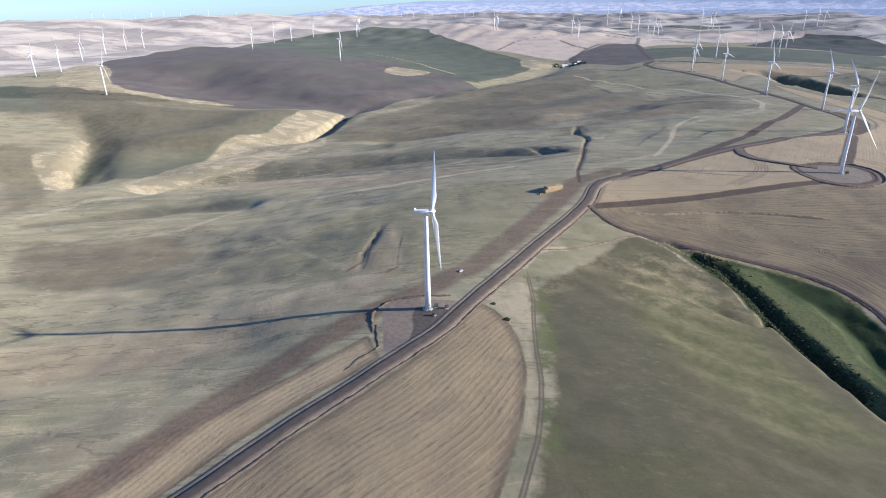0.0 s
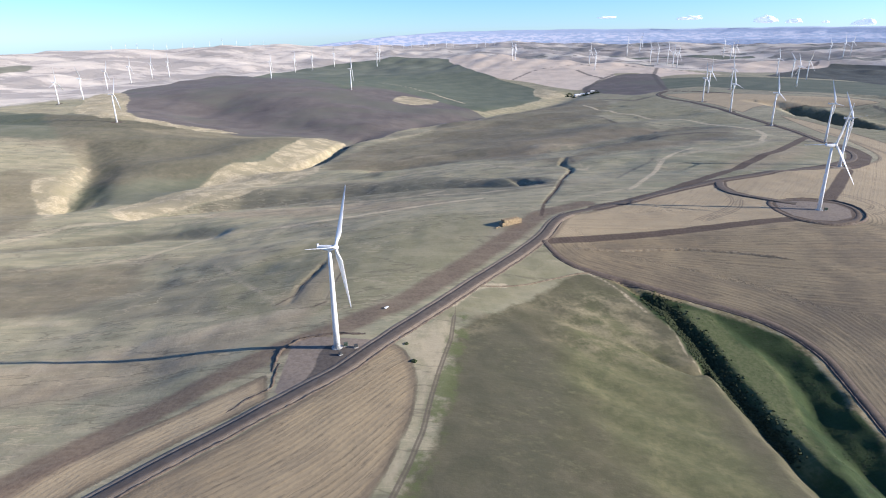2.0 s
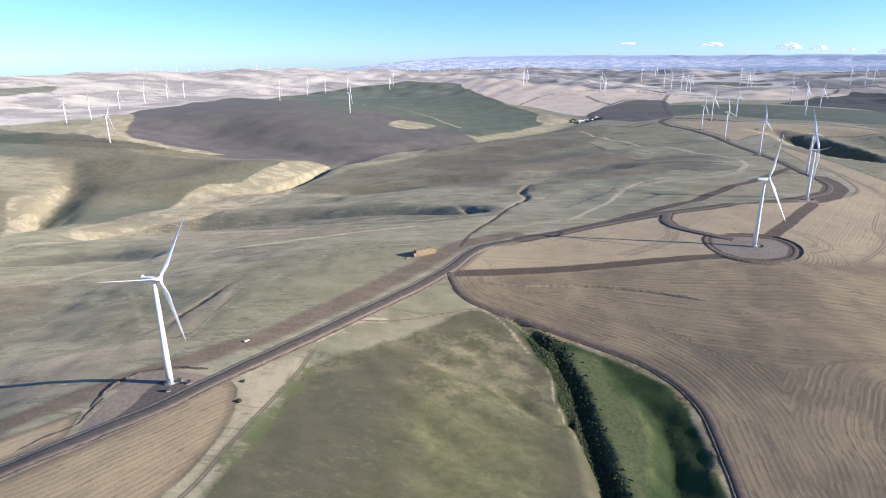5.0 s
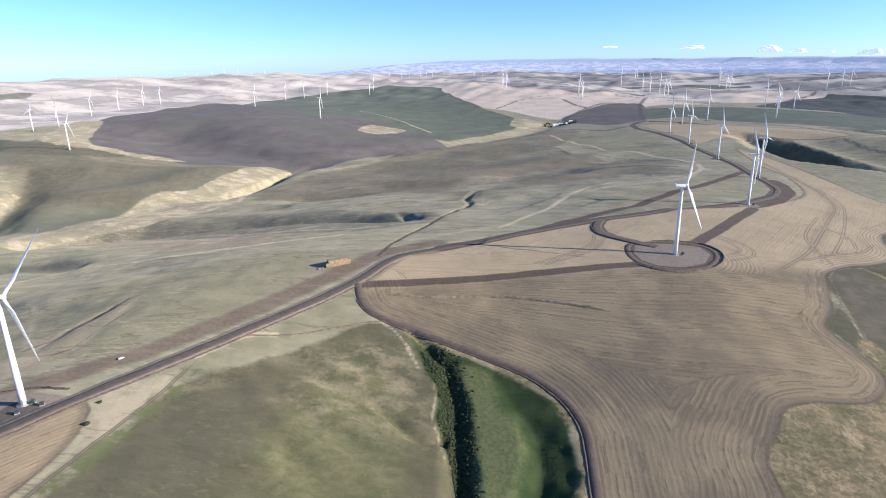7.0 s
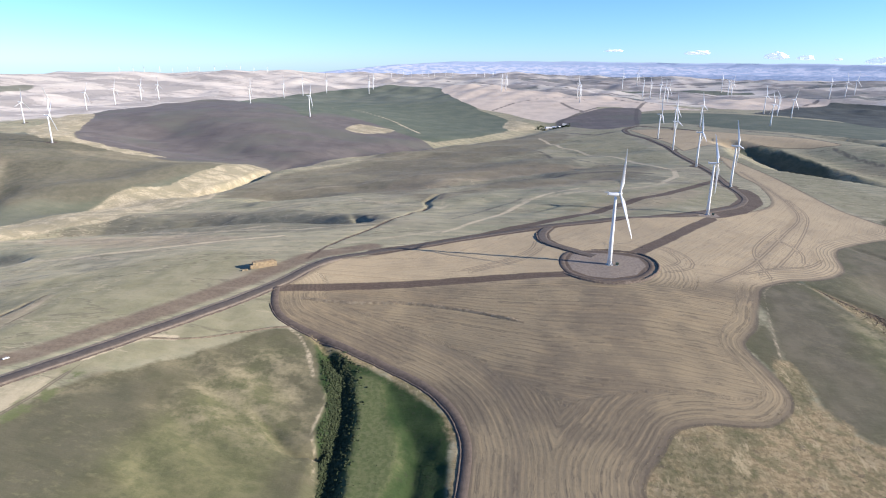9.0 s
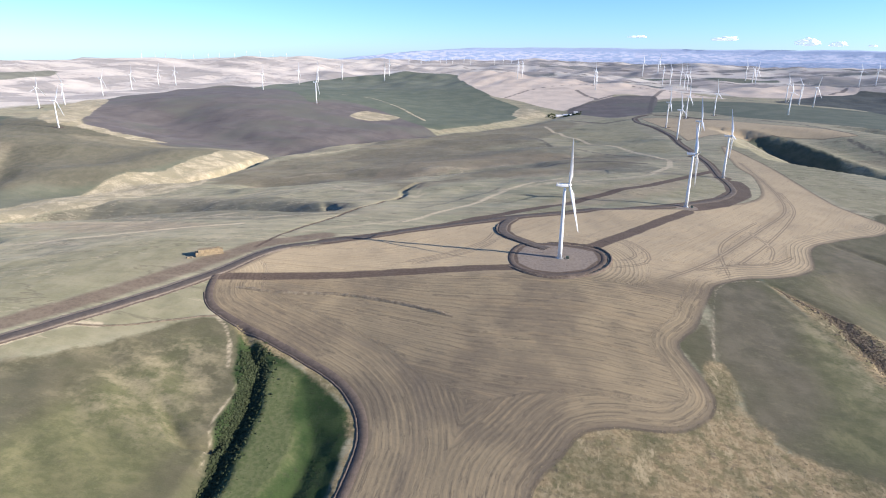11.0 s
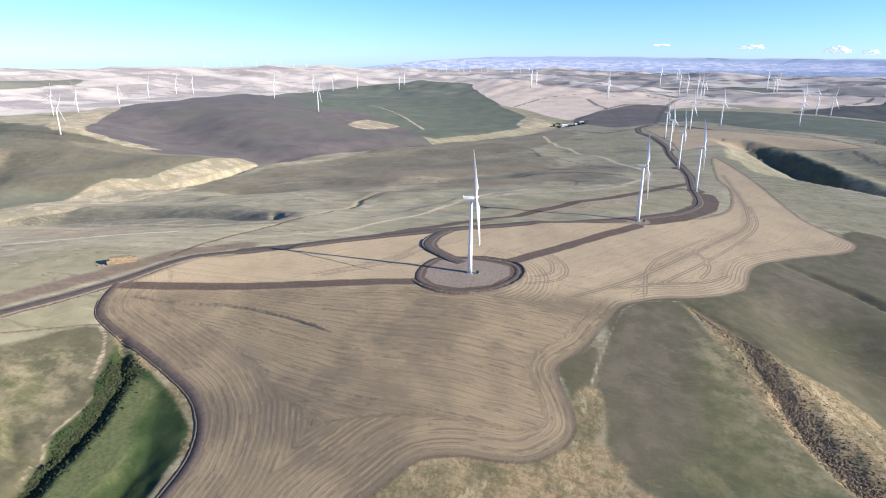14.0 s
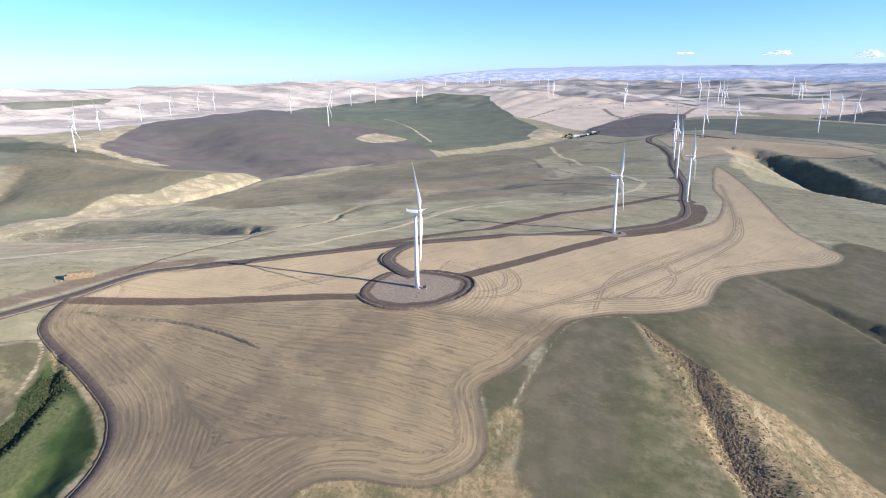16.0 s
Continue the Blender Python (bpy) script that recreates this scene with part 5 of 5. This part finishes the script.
# ---- pickup truck on the earth strip ----
def pickup(x, y, turn):
    t = thing("pickup_truck", pose(x, y, level(x, y), 0, 0, turn) @ Matrix.Scale(0.7, 4), "white pickup truck parked on bare brown earth", "truck")
    white = simple("car_paint", (0.75, 0.76, 0.76), (0.80, 0.80, 0.80), 0.5, 0.25, 0.0, 0.01)
    bm = box(5.3, 1.85, 0.62, 0.12, (0, 0, 0.78))
    box(1.5, 1.8, 0.3, 0.1, (1.75, 0, 1.16), bm)
    for s in (-0.86, 0.86):
        box(1.9, 0.1, 0.42, 0.03, (-1.6, s, 1.22), bm)
    box(0.1, 1.75, 0.42, 0.03, (-2.55, 0, 1.22), bm)
    body = part("body", bm, white, t)
    cab = bmesh.new()
    lo = [cab.verts.new(p) for p in ((-0.7, -0.88, 1.05), (1.2, -0.88, 1.05), (1.2, 0.88, 1.05), (-0.7, 0.88, 1.05))]
    hi = [cab.verts.new(p) for p in ((-0.55, -0.72, 1.78), (0.6, -0.72, 1.78), (0.6, 0.72, 1.78), (-0.55, 0.72, 1.78))]
    for i in range(4):
        cab.faces.new((lo[i], lo[(i + 1) % 4], hi[(i + 1) % 4], hi[i]))
    cab.faces.new(hi)
    cab_ob = part("cab", cab, white, t)
    glass = bmesh.new()
    vs = [glass.verts.new(p) for p in ((1.14, -0.76, 1.14), (1.14, 0.76, 1.14), (0.66, 0.66, 1.74), (0.66, -0.66, 1.74))]
    glass.faces.new(vs)
    part("windscreen", glass, GLASSY, cab_ob, "dark windscreen glass")
    for s in (-1, 1):
        gl = bmesh.new()
        gl.faces.new([gl.verts.new(p) for p in ((-0.55, s * 0.885, 1.15), (1.0, s * 0.885, 1.15), (0.55, s * 0.77, 1.68), (-0.48, s * 0.77, 1.68))])
        part("side_window", gl, GLASSY, cab_ob, "dark side window")
    for wx in (-1.65, 1.65):
        for wy in (-0.86, 0.86):
            w = part("wheel", lathe([(-0.12, 0.3), (-0.1, 0.38), (0.1, 0.38), (0.12, 0.3)], 18), RUBBER, t, "black tyre", pose(wx, wy, 0.38, 90))
            part("rim", lathe([(-0.13, 0.2), (0.13, 0.2)], 12), STEEL, w, "steel wheel rim")
    part("bumper", box(0.16, 1.8, 0.2, 0.04, (2.68, 0, 0.58)), STEEL, body, "steel bumper")
    for s in (-0.7, 0.7):
        part("headlight", box(0.06, 0.32, 0.2, 0.02, (2.64, s, 0.92)), STEEL, body)


pickup(12.5, 404.2, 55)


# ---- equipment by the first turbine ----
def cabinet(x, y, sx, sy, sz, turn, label, mat):
    t = thing("transformer_cabinet", pose(x, y, level(x, y) + 0.3, 0, 0, turn), label, "cabinet")
    part("plinth", box(sx + 0.5, sy + 0.5, 0.3, 0.04, (0, 0, 0.1)), CONCRETE, t, "concrete plinth")
    part("body", box(sx, sy, sz, 0.08, (0, 0, 0.25 + sz / 2)), mat, t)
    part("lid", box(sx + 0.16, sy + 0.16, 0.12, 0.04, (0, 0, 0.3 + sz)), mat, t)
    for s in (-0.25, 0.25):
        part("door", box(sx * 0.46, 0.05, sz * 0.85, 0.02, (s * sx, -sy / 2 - 0.02, 0.25 + sz / 2)), mat, t)


cabinet(-5.6, 347.6, 2.4, 2.0, 1.9, 10, "dark green transformer cabinet on a concrete plinth", GREENBOX)
cabinet(1.3, 346.0, 2.2, 1.8, 1.5, 25, "dark steel switch cabinet beside the turbine pad", DARK)
cabinet(-6.6, 336.5, 2.0, 1.6, 1.2, 40, "low dark cabinet on the gravel pad", DARK)
cabinet(441.5, 629.0, 2.6, 2.2, 2.2, 0, "dark green transformer cabinet on the round pad", GREENBOX)
cabinet(605, 880, 2.6, 2.2, 2.2, 0, "dark green transformer cabinet at a turbine's foot", GREENBOX)


# ---- brush in the ravines ----
def clumps(name, places, material, label, category, seed):
    """Many small uneven bushes joined to one mesh."""
    bm = bmesh.new()
    bmesh.ops.create_icosphere(bm, subdivisions=1, radius=1.0)
    base = np.array([v.co[:] for v in bm.verts])
    faces = np.array([[v.index for v in f.verts] for f in bm.faces])
    bm.free()
    g = np.random.default_rng(seed)
    px, py = np.array([p[0] for p in places]), np.array([p[1] for p in places])
    pz = height(px, py)
    vs, fs, n = [], [], len(base)
    for i, (x, y, s) in enumerate(places):
        jit = 1 + g.normal(0, 0.24, n)
        v = base * jit[:, None] * np.array([s * g.uniform(0.7, 1.4), s * g.uniform(0.7, 1.4), s * g.uniform(0.5, 0.95)])
        v += np.array([x, y, pz[i] + s * 0.3])
        vs.append(v)
        fs.append(faces + i * n)
    me = mesh_from(name, np.vstack(vs).tolist(), np.vstack(fs).tolist(), material, smooth=False)
    return tagged(new(name, me), label, category, kind="stuff")


def scatter(ring, count, lo, hi, seed, line=None, reach=0.0):
    g = np.random.default_rng(seed)
    rx, ry = [p[0] for p in ring], [p[1] for p in ring]
    out = []
    while len(out) < count:
        x, y = g.uniform(min(rx), max(rx), 400), g.uniform(min(ry), max(ry), 400)
        ok = inside(x, y, ring) > 1
        if line is not None:
            d = along(x, y, line)[0]
            ok &= g.uniform(0, 1, 400) < np.exp(-(d / reach) ** 2)
        out += [(a, b, lo + (hi - lo) * g.uniform() ** 2.5) for a, b in zip(x[ok], y[ok])]
    return out[:count]


clumps("ravine_bushes", scatter(LUSH[0], 5200, 0.2, 1.1, 21, THICKET, 6.5) + scatter(LUSH[0], 2000, 0.15, 0.7, 1, [(x - 7, y) for x, y in THICKET], 5) + scatter(LUSH[0], 900, 0.1, 0.3, 2, [(300, 372), (296, 345), (292, 300)], 9) + scatter(LUSH[0], 1500, 0.08, 0.28, 9), BUSH, "dark green bushes crowding the ravine floor", "bushes", 3)
clumps("gully_brush", scatter(BRUSH[0], 12000, 0.2, 0.8, 4, [(q[0] + 5, q[1]) for q in CUTS[2]], 8) + scatter(BRUSH[0], 4500, 0.12, 0.6, 14, [(q[0] + 10, q[1]) for q in CUTS[2]], 20), TWIG, "tangled dry brown brush in a gully", "brush", 5)
clumps("scrub", scatter(BRUSH[1], 7000, 0.08, 0.32, 6) + scatter(BRUSH[0], 5000, 0.1, 0.4, 7), TUFT, "dry sagebrush scattered over bleached grass", "brush", 8)
# first a shrub; second a dark clump in place of a mound's shadow
for x, y, s in ((33, 352, 1.2), (40, 330, 1.5)):
    g = random.Random(int(x))
    clumps("shrub", [(x + g.gauss(0, s * 0.5), y + g.gauss(0, s * 0.5), s * g.uniform(0.4, 0.8)) for _ in range(12)], BUSH, "dark lone clump on pale dry grass", "shrub", int(x))


# ---- far farmstead ----
def barn(x, y, w, d, h, turn):
    t = thing("farm_building", pose(x, y, level(x, y) - 0.5, 0, 0, turn), "white farm building with a pale sheet roof in a valley", "building", "far farmstead")
    part("wall", box(w, d, h, 0.05, (0, 0, h / 2)), SIDING, t)
    bm = bmesh.new()
    r = h * 0.5
    p = [bm.verts.new(v) for v in ((-w / 2 - .5, -d / 2 - .5, h), (w / 2 + .5, -d / 2 - .5, h), (w / 2 + .5, d / 2 + .5, h), (-w / 2 - .5, d / 2 + .5, h), (-w / 2 - .5, 0, h + r), (w / 2 + .5, 0, h + r))]
    for f in ((0, 1, 5, 4), (2, 3, 4, 5), (3, 0, 4), (1, 2, 5), (3, 2, 1, 0)):
        bm.faces.new([p[i] for i in f])
    part("roof", bm, ROOFING, t)
    part("door", box(3, 0.15, h * 0.7, 0.02, (w * 0.1, -d / 2 - 0.08, h * 0.35)), DARK, t, "dark sliding door")


for row in ((470, 2380, 22, 12, 6, 15), (492, 2392, 16, 10, 5, -20), (510, 2372, 10, 8, 4.5, 40), (530, 2400, 14, 9, 5, 5)):
    barn(*row)
g = random.Random(9)
clumps("far_trees", [(480 + g.uniform(-60, 70), 2375 + g.uniform(-30, 40), g.uniform(2.5, 5)) for _ in range(60)], BUSH, "dark trees round a far farmstead", "trees", 11)


# ---- the range on the skyline, haze blue in its colour ----
def far_range():
    """Receding ridges, each a little higher, with canyons cut into their faces."""
    n = 560
    steps = [(4440, -0.9), (4462, 0.30), (4480, 0.42), (4496, 0.40), (4512, 0.66), (4528, 0.64), (4548, 0.90), (4562, 1.0), (4585, 0.7), (4600, -0.9)]
    verts, faces = [], []
    for i in range(n):
        az = -1.25 + 2.5 * i / (n - 1)
        rise = -1.6 + 2.03 * float(ease(-0.52, -0.05, az)) - 0.13 * float(ease(0.3, 0.6, az))
        el = rise + 0.035 * math.sin(az * 17) + 0.02 * math.sin(az * 61 + 1) + 0.012 * math.sin(az * 140 + 2)
        top, foot = 206 + 4560 * math.tan(radians(el)), 125.0
        for r, f in steps:
            z = foot + (top - foot) * f if f > 0 else -60
            if 0 < f < 1:
                z += 5.0 * noise.noise(Vector((az * 46, r * 0.05, 0))) + 2.5 * noise.noise(Vector((az * 150, r * 0.05, 4)))
            verts.append((300 + r * math.sin(az), 90 + r * math.cos(az), z))
    m = len(steps)
    for i in range(n - 1):
        for j in range(m - 1):
            a = i * m + j
            faces.append((a, a + m, a + m + 1, a + 1))
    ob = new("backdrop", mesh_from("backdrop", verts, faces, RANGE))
    tagged(ob, "haze-blue range along the far horizon", "mountains", kind="structure")


far_range()


# ---- small fair-weather clouds low over the range ----
def cloud(az, el, width, tall, seed):
    r = 4620
    x, y, z = 300 + r * math.sin(radians(az)), 90 + r * math.cos(radians(az)), 206 + r * math.tan(radians(el))
    bm = bmesh.new()
    bmesh.ops.create_icosphere(bm, subdivisions=5, radius=1.0)
    for v in bm.verts:
        c = v.co.copy()
        puff = 1 + 0.55 * noise.noise(c * 1.7 + Vector((seed * 7.1, 0, 0))) + 0.35 * abs(noise.noise(c * 4.5 + Vector((seed, 3, 0)))) + 0.12 * noise.noise(c * 11)
        v.co = Vector((c.x * width / 2 * puff, c.y * width / 4 * puff, (c.z if c.z > 0 else c.z * 0.25) * tall * puff))
    for f in bm.faces:
        f.smooth = True
    ob = new("cloud", as_mesh("cloud", bm, CLOUD))
    ob.matrix_basis = pose(x, y, z, 0, 0, -az)
    tagged(ob, "small white cumulus cloud low over the horizon", "cloud", "clouds")


for row in ((16.1, 1.16, 140, 18, 0), (21.9, 0.86, 105, 30, 1), (24.0, 0.76, 80, 20, 2), (9.0, 1.36, 110, 9, 3), (28.8, 0.50, 105, 26, 4), (26.2, 0.70, 40, 9, 5)):
    cloud(*row)
